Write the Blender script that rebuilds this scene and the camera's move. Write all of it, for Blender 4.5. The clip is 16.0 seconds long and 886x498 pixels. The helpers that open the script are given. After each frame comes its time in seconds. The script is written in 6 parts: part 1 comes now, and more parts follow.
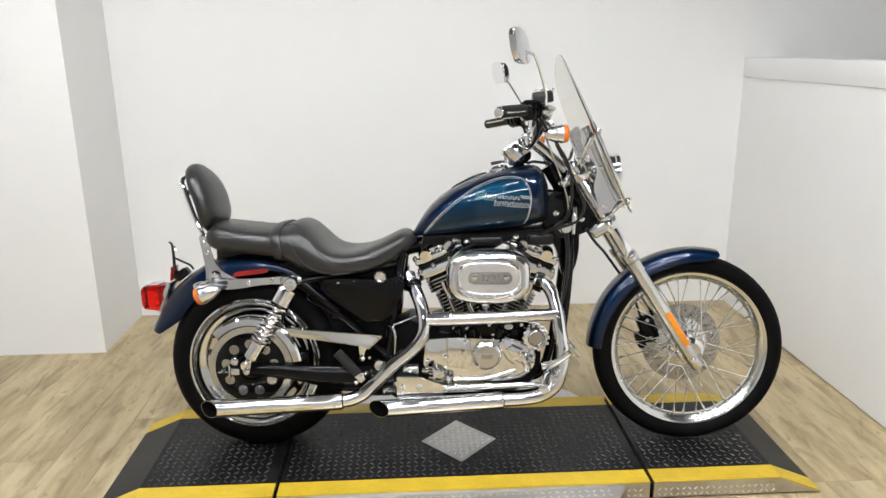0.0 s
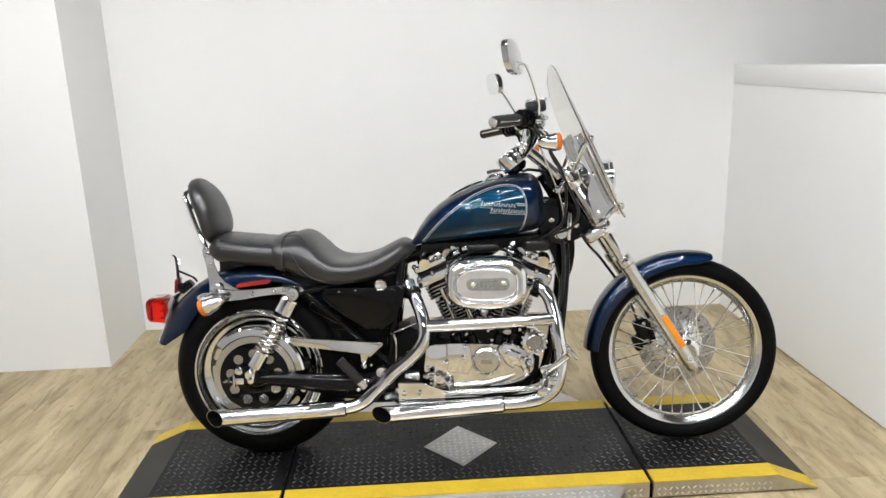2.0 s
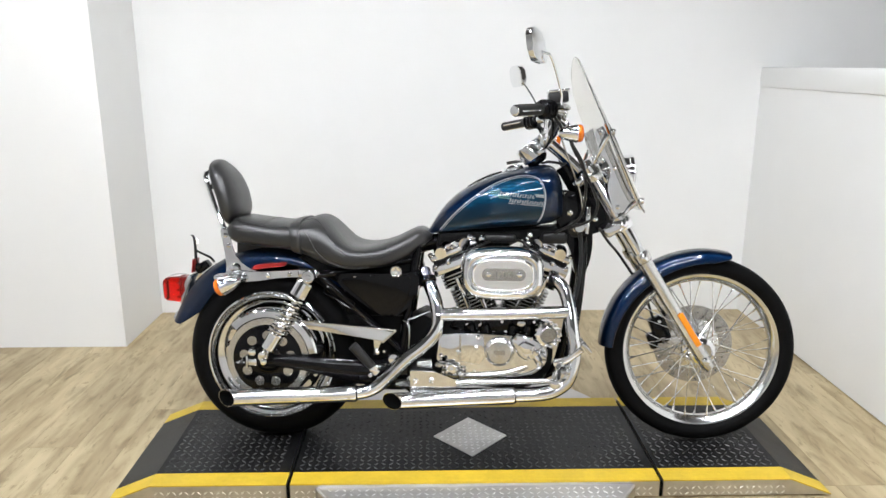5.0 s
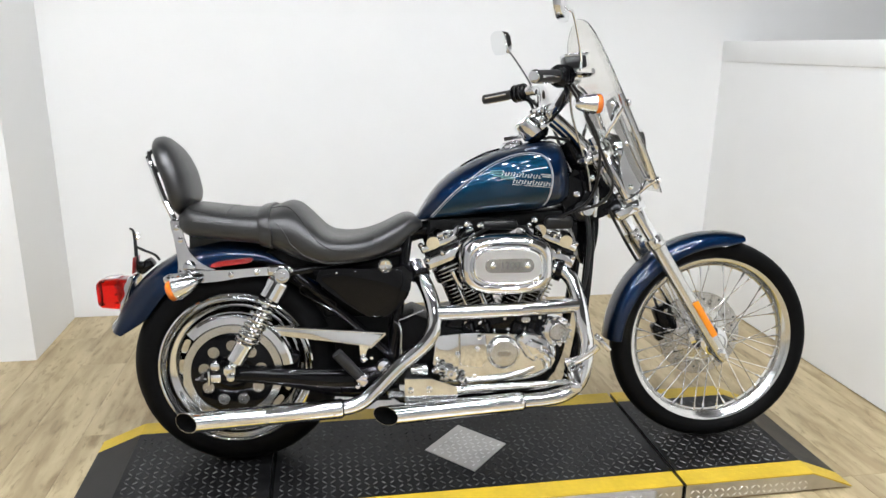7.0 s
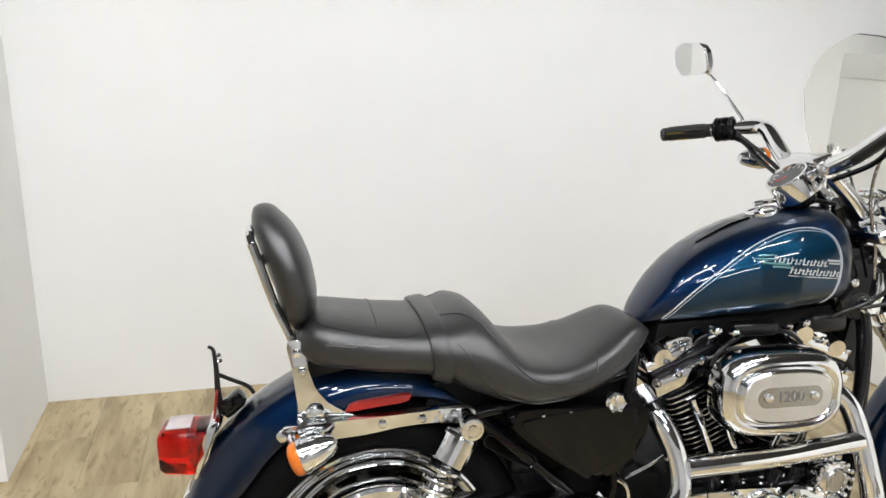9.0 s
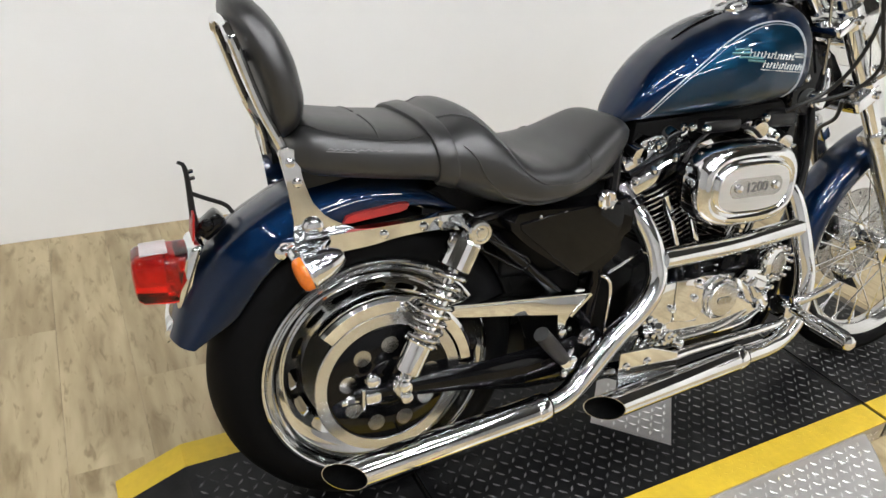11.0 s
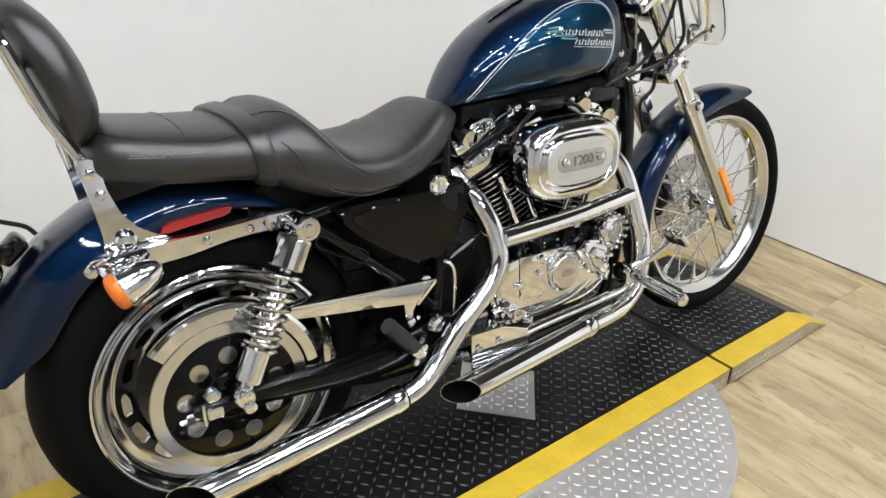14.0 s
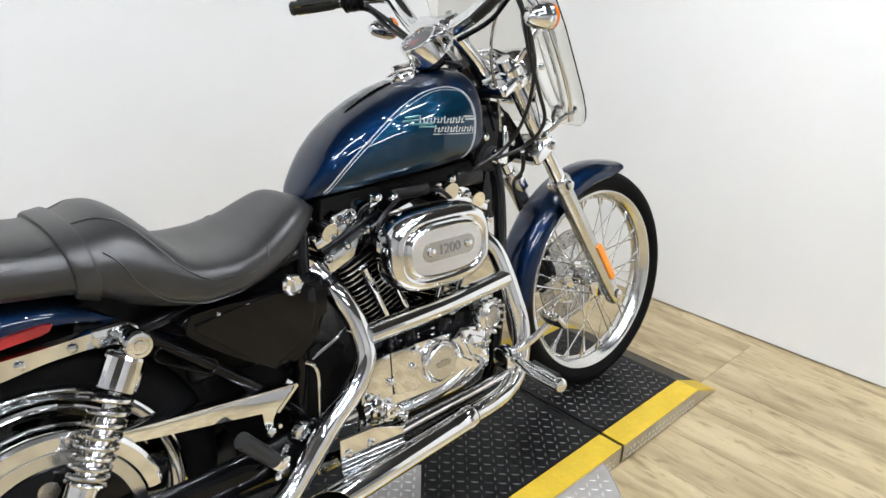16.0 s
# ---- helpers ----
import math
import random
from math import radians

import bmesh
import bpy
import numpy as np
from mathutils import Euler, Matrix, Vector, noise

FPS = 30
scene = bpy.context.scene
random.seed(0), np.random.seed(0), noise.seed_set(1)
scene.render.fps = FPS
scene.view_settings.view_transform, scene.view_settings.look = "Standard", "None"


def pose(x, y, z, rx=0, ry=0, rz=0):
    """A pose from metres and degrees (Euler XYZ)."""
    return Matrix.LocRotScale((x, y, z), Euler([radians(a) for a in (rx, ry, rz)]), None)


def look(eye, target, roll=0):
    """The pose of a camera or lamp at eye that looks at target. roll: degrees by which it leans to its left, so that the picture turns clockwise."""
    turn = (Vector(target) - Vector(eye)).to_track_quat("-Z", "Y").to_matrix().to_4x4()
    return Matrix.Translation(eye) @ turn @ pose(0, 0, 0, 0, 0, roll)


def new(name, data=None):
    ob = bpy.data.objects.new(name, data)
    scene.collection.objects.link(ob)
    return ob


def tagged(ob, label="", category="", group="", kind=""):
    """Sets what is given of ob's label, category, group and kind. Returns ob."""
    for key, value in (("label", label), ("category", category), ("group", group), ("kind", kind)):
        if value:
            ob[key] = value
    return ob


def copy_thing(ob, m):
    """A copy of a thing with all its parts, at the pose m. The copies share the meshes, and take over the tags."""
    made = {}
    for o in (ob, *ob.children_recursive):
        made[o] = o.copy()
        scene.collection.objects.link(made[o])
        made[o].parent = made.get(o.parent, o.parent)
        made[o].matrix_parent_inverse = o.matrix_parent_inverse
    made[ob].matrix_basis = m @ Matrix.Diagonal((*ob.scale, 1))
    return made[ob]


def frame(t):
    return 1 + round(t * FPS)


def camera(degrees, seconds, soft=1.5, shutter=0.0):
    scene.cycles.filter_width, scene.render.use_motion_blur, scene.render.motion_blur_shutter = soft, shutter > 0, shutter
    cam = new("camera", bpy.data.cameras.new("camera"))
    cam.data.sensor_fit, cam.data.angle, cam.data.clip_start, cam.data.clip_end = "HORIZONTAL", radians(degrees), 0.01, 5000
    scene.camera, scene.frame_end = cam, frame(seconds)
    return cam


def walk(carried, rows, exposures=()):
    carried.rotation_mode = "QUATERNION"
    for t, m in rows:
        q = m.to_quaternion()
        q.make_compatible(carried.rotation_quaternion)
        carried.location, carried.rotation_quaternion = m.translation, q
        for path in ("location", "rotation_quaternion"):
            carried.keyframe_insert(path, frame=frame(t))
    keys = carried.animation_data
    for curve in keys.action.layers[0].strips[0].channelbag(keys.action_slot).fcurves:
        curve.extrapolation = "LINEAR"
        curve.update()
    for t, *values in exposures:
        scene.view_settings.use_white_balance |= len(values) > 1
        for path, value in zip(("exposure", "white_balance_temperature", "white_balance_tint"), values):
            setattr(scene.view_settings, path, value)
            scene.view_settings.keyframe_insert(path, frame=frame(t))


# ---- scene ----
cam = camera(63.0, 16.0)
PATH = [
    (0, (-0.193, -2.302, 1.369), (-0.101, -0.377, 0.834), -0.6),
    (0.5, (-0.169, -2.344, 1.364), (-0.103, -0.418, 0.832), -0.5),
    (1, (-0.172, -2.362, 1.366), (-0.101, -0.429, 0.858), -0.5),
    (1.5, (-0.197, -2.36, 1.367), (-0.095, -0.429, 0.856), -1.1),
    (2, (-0.19, -2.355, 1.367), (-0.097, -0.421, 0.865), -1.7),
    (2.5, (-0.175, -2.351, 1.372), (-0.088, -0.41, 0.896), -1.5),
    (3, (-0.187, -2.335, 1.387), (-0.099, -0.409, 0.857), -1.6),
    (3.5, (-0.21, -2.343, 1.366), (-0.12, -0.414, 0.843), -1.7),
    (5.8, (-0.182, -2.366, 1.321), (-0.153, -0.428, 0.828), 0.8),
    (6, (-0.252, -2.367, 1.324), (-0.21, -0.455, 0.739), -0.7),
    (6.2, (-0.32, -2.352, 1.305), (-0.149, -0.44, 0.745), 1.2),
    (6.5, (-0.37, -2.288, 1.286), (-0.113, -0.382, 0.737), 0.2),
    (7, (-0.465, -2.025, 1.257), (-0.143, -0.125, 0.719), 0.8),
    (7.5, (-0.593, -1.826, 1.271), (-0.25, 0.075, 0.753), 2.8),
    (8, (-0.773, -1.63, 1.298), (-0.288, 0.24, 0.78), 0.8),
    (8.5, (-0.883, -1.347, 1.261), (-0.317, 0.482, 0.682), 1.6),
    (9, (-0.968, -1.125, 1.303), (-0.443, 0.721, 0.742), 2.3),
    (9.5, (-1.079, -1.028, 1.285), (-0.381, 0.745, 0.679), 1.9),
    (10, (-1.176, -0.989, 1.222), (-0.425, 0.696, 0.45), 1.5),
    (10.2, (-1.205, -0.965, 1.214), (-0.422, 0.661, 0.353), 3.1),
    (12.3, (-1.19, -1.027, 1.168), (-0.219, 0.424, 0.192), 3.5),
    (12.5, (-1.182, -1.027, 1.166), (-0.185, 0.419, 0.209), 3.2),
    (13, (-1.168, -1.026, 1.166), (-0.142, 0.39, 0.195), 3.3),
    (13.5, (-1.148, -1.025, 1.167), (-0.066, 0.378, 0.239), 2.9),
    (14, (-1.114, -1.035, 1.173), (0.016, 0.341, 0.263), 3.3),
    (14.5, (-1.067, -1.041, 1.181), (0.094, 0.319, 0.283), 4.3),
    (15, (-1.017, -1.051, 1.189), (0.192, 0.292, 0.332), 3.1),
    (15.5, (-0.982, -1.059, 1.203), (0.298, 0.248, 0.395), 3.2),
    (16, (-0.964, -1.05, 1.212), (0.363, 0.249, 0.468), 3.1),
]
EXPOSURES = ((0, -0.17, 6500, 10), (2.5, -0.14, 6420, 10), (3.5, -0.08, 6380, 10), (6, 0.03, 6260, 10), (7.5, -0.04, 6320, 10), (9.5, -0.08, 6500, 10), (12.5, -0.17, 6450, 10), (14.5, -0.13, 6320, 10), (16, -0.04, 6220, 10))
walk(cam, [(t, look(eye, target, roll)) for t, eye, target, roll in PATH], EXPOSURES)


# ---- world, lights ----
world = bpy.data.worlds.new("world")
scene.world = world
world.use_nodes = True
world.node_tree.nodes["Background"].inputs[0].default_value = (1.0, 0.96, 0.9, 1)
world.node_tree.nodes["Background"].inputs[1].default_value = 0.12
scene.view_settings.exposure = 0.0

TUBE_POWER, BULB_POWER = 54.0, 675.0


# ---- materials ----
def shader(name, color, rough=0.5, metal=0.0, coat=0.0, vary=0.12, scale=40.0, bump=0.0, bump_scale=200.0,
           rough_vary=0.15, coat_rough=0.03, per_object=0.0, specular=0.5, stretch=(1, 1, 1), second=None, second_scale=3.0):
    """A procedural surface: colour and roughness vary at two scales, with fine relief."""
    m = bpy.data.materials.new(name)
    m.use_nodes = True
    nt = m.node_tree
    n, l = nt.nodes, nt.links
    b = n["Principled BSDF"]
    b.inputs["Metallic"].default_value = metal
    b.inputs["Coat Weight"].default_value = coat
    b.inputs["Coat Roughness"].default_value = coat_rough
    b.inputs["Specular IOR Level"].default_value = specular
    tc = n.new("ShaderNodeTexCoord")
    mp = n.new("ShaderNodeMapping")
    mp.inputs["Scale"].default_value = stretch
    l.new(tc.outputs["Object"], mp.inputs["Vector"])
    fine, broad = n.new("ShaderNodeTexNoise"), n.new("ShaderNodeTexNoise")
    for t, s, d in ((fine, scale, 4), (broad, second_scale, 3)):
        t.inputs["Scale"].default_value = s
        t.inputs["Detail"].default_value = d
        l.new(mp.outputs["Vector"], t.inputs["Vector"])
    mix = n.new("ShaderNodeMix")
    mix.data_type = "RGBA"
    c2 = second or tuple(c * (1 - vary) for c in color)
    mix.inputs["A"].default_value = (*color, 1)
    mix.inputs["B"].default_value = (*c2, 1)
    add = n.new("ShaderNodeMath")
    add.operation = "MULTIPLY_ADD"
    l.new(fine.outputs["Fac"], add.inputs[0])
    add.inputs[1].default_value = 0.6
    l.new(broad.outputs["Fac"], add.inputs[2])
    ramp = n.new("ShaderNodeMapRange")
    ramp.inputs["From Min"].default_value, ramp.inputs["From Max"].default_value = 0.55, 1.05
    l.new(add.outputs[0], ramp.inputs["Value"])
    l.new(ramp.outputs["Result"], mix.inputs["Factor"])
    out = mix.outputs["Result"]
    if per_object:
        info, hsv = n.new("ShaderNodeObjectInfo"), n.new("ShaderNodeHueSaturation")
        mr = n.new("ShaderNodeMapRange")
        mr.inputs["To Min"].default_value, mr.inputs["To Max"].default_value = 1 - per_object, 1 + per_object
        l.new(info.outputs["Random"], mr.inputs["Value"])
        l.new(mr.outputs["Result"], hsv.inputs["Value"])
        l.new(out, hsv.inputs["Color"])
        out = hsv.outputs["Color"]
    l.new(out, b.inputs["Base Color"])
    rr = n.new("ShaderNodeMapRange")
    rr.inputs["To Min"].default_value = max(0.01, rough * (1 - rough_vary))
    rr.inputs["To Max"].default_value = min(1, rough * (1 + rough_vary))
    l.new(broad.outputs["Fac"], rr.inputs["Value"])
    l.new(rr.outputs["Result"], b.inputs["Roughness"])
    if bump:
        bt, bp = n.new("ShaderNodeTexNoise"), n.new("ShaderNodeBump")
        bt.inputs["Scale"].default_value, bt.inputs["Detail"].default_value = bump_scale, 3
        l.new(mp.outputs["Vector"], bt.inputs["Vector"])
        bp.inputs["Strength"].default_value, bp.inputs["Distance"].default_value = bump, 0.002
        l.new(bt.outputs["Fac"], bp.inputs["Height"])
        l.new(bp.outputs["Normal"], b.inputs["Normal"])
    return m


def glow(name, color, strength):
    m = bpy.data.materials.new(name)
    m.use_nodes = True
    b = m.node_tree.nodes["Principled BSDF"]
    b.inputs["Base Color"].default_value = (0.8, 0.8, 0.8, 1)
    b.inputs["Emission Color"].default_value = (*color, 1)
    b.inputs["Emission Strength"].default_value = strength
    return m


def clear(name, color, rough=0.02, ior=1.45, weight=1.0):
    m = bpy.data.materials.new(name)
    m.use_nodes = True
    b = m.node_tree.nodes["Principled BSDF"]
    b.inputs["Base Color"].default_value = (*color, 1)
    b.inputs["Transmission Weight"].default_value = weight
    b.inputs["Roughness"].default_value = rough
    b.inputs["IOR"].default_value = ior
    return m


CHROME = shader("chrome", (0.86, 0.87, 0.885), 0.062, 1.0, vary=0.04, scale=25, rough_vary=0.5, bump=0.007, bump_scale=9)
POLISHED = shader("polished_aluminium", (0.72, 0.72, 0.71), 0.16, 1.0, vary=0.08, scale=60, rough_vary=0.3, bump=0.02, bump_scale=90)
SATIN = shader("satin_aluminium", (0.72, 0.72, 0.71), 0.26, 1.0, vary=0.1, scale=80, bump=0.04, bump_scale=400)
BRUSHED = shader("brushed_aluminium", (0.8, 0.8, 0.8), 0.38, 1.0, vary=0.12, scale=60, stretch=(1, 1, 14), bump=0.05, bump_scale=120)
SPUN = shader("spun_aluminium", (0.7, 0.7, 0.69), 0.2, 1.0, vary=0.06, scale=90)
bs = SPUN.node_tree.nodes["Principled BSDF"]
bs.inputs["Anisotropic"].default_value = 0.85
tg = SPUN.node_tree.nodes.new("ShaderNodeTangent")
tg.direction_type, tg.axis = "RADIAL", "Y"
SPUN.node_tree.links.new(tg.outputs["Tangent"], bs.inputs["Tangent"])
STEEL = shader("brushed_steel", (0.5, 0.49, 0.47), 0.25, 1.0, vary=0.15, scale=120, bump=0.03, bump_scale=300)
BLACK = shader("black_gloss_paint", (0.003, 0.003, 0.0035), 0.06, 0.0, specular=0.23, vary=0.2, scale=30, rough_vary=0.3)
WRINKLE = shader("black_wrinkle_paint", (0.003, 0.003, 0.003), 0.42, 0.0, specular=0.1, vary=0.3, bump=0.25, bump_scale=700)
PLASTIC = shader("black_plastic", (0.007, 0.007, 0.0075), 0.3, 0.0, specular=0.4, vary=0.2, bump=0.05, bump_scale=300)
PLASTIC_GREY = shader("grey_thread", (0.18, 0.18, 0.18), 0.5)
RUBBER = shader("black_rubber", (0.008, 0.008, 0.008), 0.55, 0.0, vary=0.3, bump=0.15, bump_scale=300)
TYRE = shader("tyre_rubber", (0.0035, 0.0035, 0.0038), 0.6, 0.0, vary=0.35, scale=60, bump=0.12, bump_scale=250, specular=0.07)
VINYL = shader("black_vinyl", (0.0135, 0.0135, 0.0135), 0.34, 0.0, specular=0.72, vary=0.25, scale=30, bump=0.22, bump_scale=650, rough_vary=0.2)
PAINT = shader("dark_blue_metallic_paint", (0.0012, 0.0095, 0.034), 0.46, 1.0, coat=1.0, specular=0.0, vary=0.25, scale=900, rough_vary=0.1, coat_rough=0.012, second=(0.0016, 0.013, 0.045))
TEAL = shader("teal_metallic_paint", (0.0016, 0.018, 0.045), 0.42, 1.0, coat=1.0, specular=0.0, vary=0.2, scale=900, rough_vary=0.1, coat_rough=0.012, second=(0.0024, 0.03, 0.062))
STRIPE = shader("silver_pinstripe", (0.42, 0.45, 0.5), 0.3, 0.3, coat=0.5)
RED_GLASS = clear("clear_red_lens", (0.85, 0.012, 0.008), 0.06, 1.4)
RED_REFLECTOR = shader("red_reflector", (0.33, 0.008, 0.004), 0.3, 0.0, coat=0.15, vary=0.35, scale=300, bump=0.3, bump_scale=500)
AMBER = shader("amber_lens", (0.85, 0.27, 0.01), 0.15, 0.0, coat=0.8, vary=0.3, scale=200, bump=0.2, bump_scale=300)
SHIELD = clear("smoked_acrylic", (0.88, 0.87, 0.83), 0.02, 1.2)
CLEAR_LENS = shader("frosted_lens", (0.5, 0.42, 0.42), 0.25, 0.0, coat=0.5, vary=0.15, scale=200)
LENS = clear("headlamp_glass", (0.95, 0.95, 0.95), 0.05, 1.45)
MIRROR = shader("mirror_glass", (0.86, 0.87, 0.87), 0.015, 1.0, vary=0.02)
DIAL = shader("black_dial", (0.02, 0.02, 0.02), 0.4, coat=1.0)
WHITE_MARK = shader("white_marking", (0.7, 0.7, 0.68), 0.5)
# Darker than the band behind, so the digits' relief shading is in the colour.
NUMBER = shader("darkened_metal_relief", (0.2, 0.2, 0.2), 0.3, 0.8)
AMBER_DEEP = shader("deep_amber_lens", (0.72, 0.17, 0.012), 0.15, 0.0, coat=0.8, vary=0.3, scale=200, bump=0.2, bump_scale=300)
DARK_MARK = shader("engraved_grey", (0.06, 0.06, 0.06), 0.45, 0.4)
DECK = shader("black_tread_plate", (0.0045, 0.0045, 0.0052), 0.33, 0.0, specular=0.16, vary=0.45, scale=35, bump=0.15, bump_scale=180, second=(0.012, 0.012, 0.012), second_scale=5, rough_vary=0.35)
YELLOW = shader("yellow_floor_paint", (0.62, 0.43, 0.025), 0.5, vary=0.2, scale=60, bump=0.1, bump_scale=250, second_scale=9)
TREAD = shader("aluminium_tread_plate", (0.63, 0.615, 0.6), 0.43, 0.8, vary=0.2, scale=30, rough_vary=0.35, bump=0.06, bump_scale=120, second_scale=6)
# Lighter copy of the plate: the lozenges' highlights set in base colour.
TREAD_TIP = shader("worn_bright_tread", (0.86, 0.855, 0.85), 0.42, 0.8, vary=0.15, scale=60)
# Worn lozenge tops, with their glints mixed in as a lighter base colour.
DECK_WORN_GLINT = shader("worn_black_tread", (0.15, 0.15, 0.15), 0.24, 0.0, specular=0.5, vary=0.5, scale=30, second=(0.01, 0.01, 0.01), second_scale=4)
# Upright faces: glossier, with some tan floor reflection mixed into a darker colour.
SIDE_TREAD = shader("worn_aluminium_tread", (0.58, 0.56, 0.53), 0.33, 1.0, vary=0.25, scale=40, rough_vary=0.35, bump=0.08, bump_scale=120, second_scale=8)
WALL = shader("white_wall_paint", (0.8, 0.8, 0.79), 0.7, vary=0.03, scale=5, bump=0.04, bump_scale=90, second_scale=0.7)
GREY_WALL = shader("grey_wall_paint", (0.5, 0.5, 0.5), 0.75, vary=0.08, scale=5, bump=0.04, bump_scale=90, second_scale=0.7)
REAR_WALL = shader("rear_wall_paint", (0.6, 0.6, 0.6), 0.75, vary=0.06, scale=5, bump=0.04, bump_scale=90, second_scale=0.7)
CEILING = shader("ceiling_paint", (0.07, 0.07, 0.07), 0.8, vary=0.06, scale=4, bump=0.05, bump_scale=60)
WOOD = shader("oak_vinyl_plank", (0.48, 0.39, 0.23), 0.45, vary=0.35, scale=6, stretch=(5, 0.7, 1), bump=0.04, bump_scale=40,
              per_object=0.1, second=(0.27, 0.203, 0.108), second_scale=1.6)


def add_knots(m, color):
    """Dark flecks and small knots drawn out along the planks, different on each plank."""
    n, l = m.node_tree.nodes, m.node_tree.links
    b = n["Principled BSDF"]
    old = b.inputs["Base Color"].links[0].from_socket
    tc, info, mp, add = n.new("ShaderNodeTexCoord"), n.new("ShaderNodeObjectInfo"), n.new("ShaderNodeMapping"), n.new("ShaderNodeVectorMath")
    comb = n.new("ShaderNodeCombineXYZ")
    mul = n.new("ShaderNodeMath")
    mul.operation = "MULTIPLY"
    mul.inputs[1].default_value = 37.0
    l.new(info.outputs["Random"], mul.inputs[0])
    for k in ("X", "Y", "Z"):
        l.new(mul.outputs[0], comb.inputs[k])
    mp.inputs["Scale"].default_value = (4.0, 1.0, 1.0)
    l.new(tc.outputs["Object"], mp.inputs["Vector"])
    l.new(mp.outputs["Vector"], add.inputs[0])
    l.new(comb.outputs["Vector"], add.inputs[1])
    out = old
    for scale, lo, hi, share, tone in ((5.5, 0.57, 0.74, 0.9, color), (2.2, 0.46, 0.66, 0.45, (0.6, 0.5, 0.31)), (16.0, 0.58, 0.7, 0.6, color)):
        t, r, mix, sc = n.new("ShaderNodeTexNoise"), n.new("ShaderNodeMapRange"), n.new("ShaderNodeMix"), n.new("ShaderNodeMath")
        t.inputs["Scale"].default_value, t.inputs["Detail"].default_value, t.inputs["Distortion"].default_value = scale, 4, 0.6
        l.new(add.outputs[0], t.inputs["Vector"])
        r.inputs["From Min"].default_value, r.inputs["From Max"].default_value = lo, hi
        l.new(t.outputs["Fac"], r.inputs["Value"])
        sc.operation = "MULTIPLY"
        sc.inputs[1].default_value = share
        l.new(r.outputs["Result"], sc.inputs[0])
        mix.data_type = "RGBA"
        l.new(sc.outputs[0], mix.inputs["Factor"])
        l.new(out, mix.inputs["A"])
        mix.inputs["B"].default_value = (*tone, 1)
        out = mix.outputs["Result"]
    l.new(out, b.inputs["Base Color"])


add_knots(WOOD, (0.19, 0.138, 0.066))
BADGE = shader("silver_badge_enamel", (0.42, 0.46, 0.47), 0.25, 0.2, coat=0.6, vary=0.2, scale=120)
BADGE_TEAL = shader("teal_badge_enamel", (0.1, 0.25, 0.26), 0.25, 0.2, coat=0.6, vary=0.2, scale=120)
# Near-black for sooty bores and for gaps whose shade is put in as colour.
SOOT_SHADE = shader("soot_black", (0.003, 0.003, 0.003), 0.9, specular=0.05)
GROOVE = shader("plank_joint", (0.3, 0.225, 0.13), 0.7)
ORANGE_RED = shader("red_vinyl_grip", (0.55, 0.03, 0.015), 0.35, vary=0.2)
TUBE = glow("lamp_tube", (0.97, 0.985, 1.0), TUBE_POWER)
BULB = glow("lamp_bulb", (0.97, 0.98, 1.0), BULB_POWER)


# ---- mesh helpers ----
def part(name, bm, material, parent=None, label="", sharp=0.6, place=None):
    """Links a bmesh as one mesh object under a thing or a part."""
    bmesh.ops.recalc_face_normals(bm, faces=bm.faces)
    for f in bm.faces:
        f.smooth = True
    for e in bm.edges:
        if len(e.link_faces) == 2 and e.calc_face_angle(0) > sharp:
            e.smooth = False
    me = bpy.data.meshes.new(name)
    bm.to_mesh(me)
    bm.free()
    for m in material if isinstance(material, (list, tuple)) else [material]:
        me.materials.append(m)
    ob = new(name, me)
    if parent:
        ob.parent = parent
    if place is not None:
        ob.matrix_basis = place
    if label:
        ob["label"] = label
    return ob


def again(ob, place, parent=None):
    """Another piece on the same mesh."""
    o = new(ob.name.split(".")[0], ob.data)
    o.parent = parent or ob.parent
    o.matrix_basis = place
    if "label" in ob:
        o["label"] = ob["label"]
    return o


def spline(pts, n=6):
    """Catmull-Rom points through pts."""
    p = [Vector(v) for v in pts]
    if len(p) < 3 or n < 2:
        return p
    q = [2 * p[0] - p[1]] + p + [2 * p[-1] - p[-2]]
    out = []
    for i in range(1, len(q) - 2):
        a, b, c, d = q[i - 1:i + 3]
        for k in range(n):
            t = k / n
            out.append(0.5 * (2 * b + (c - a) * t + (2 * a - 5 * b + 4 * c - d) * t * t + (3 * b - a - 3 * c + d) * t ** 3))
    return out + [p[-1]]


def loft(bm, rings, cap=True, closed=True, mat=0):
    vs = [[bm.verts.new(p) for p in r] for r in rings]
    k = len(vs[0])
    for a, b in zip(vs, vs[1:]):
        for i in range(k if closed else k - 1):
            j = (i + 1) % k
            bm.faces.new((a[i], a[j], b[j], b[i])).material_index = mat
    if cap:
        for r in (vs[0], vs[-1]):
            bm.faces.new(r).material_index = mat
    return vs


def tube(bm, pts, r, seg=12, n=6, cap=True, flat=1.0):
    """A round bar along a smooth line; r: one radius or one for each point."""
    line = spline(pts, n)
    rs = [r] * len(line) if isinstance(r, (int, float)) else list(np.interp(np.linspace(0, 1, len(line)), np.linspace(0, 1, len(r)), r))
    side, rings = None, []
    for i, p in enumerate(line):
        d = (line[min(i + 1, len(line) - 1)] - line[max(i - 1, 0)]).normalized()
        if side is None:
            side = d.cross(Vector((0.13, 0.9, 0.31)) if abs(d.y) < 0.9 else Vector((1, 0, 0.2))).normalized()
        side = (side - d * side.dot(d)).normalized()
        up = d.cross(side)
        rings.append([p + float(rs[i]) * (math.cos(a) * side + flat * math.sin(a) * up) for a in map(float, np.linspace(0, 2 * math.pi, seg, endpoint=False))])
    loft(bm, rings, cap)


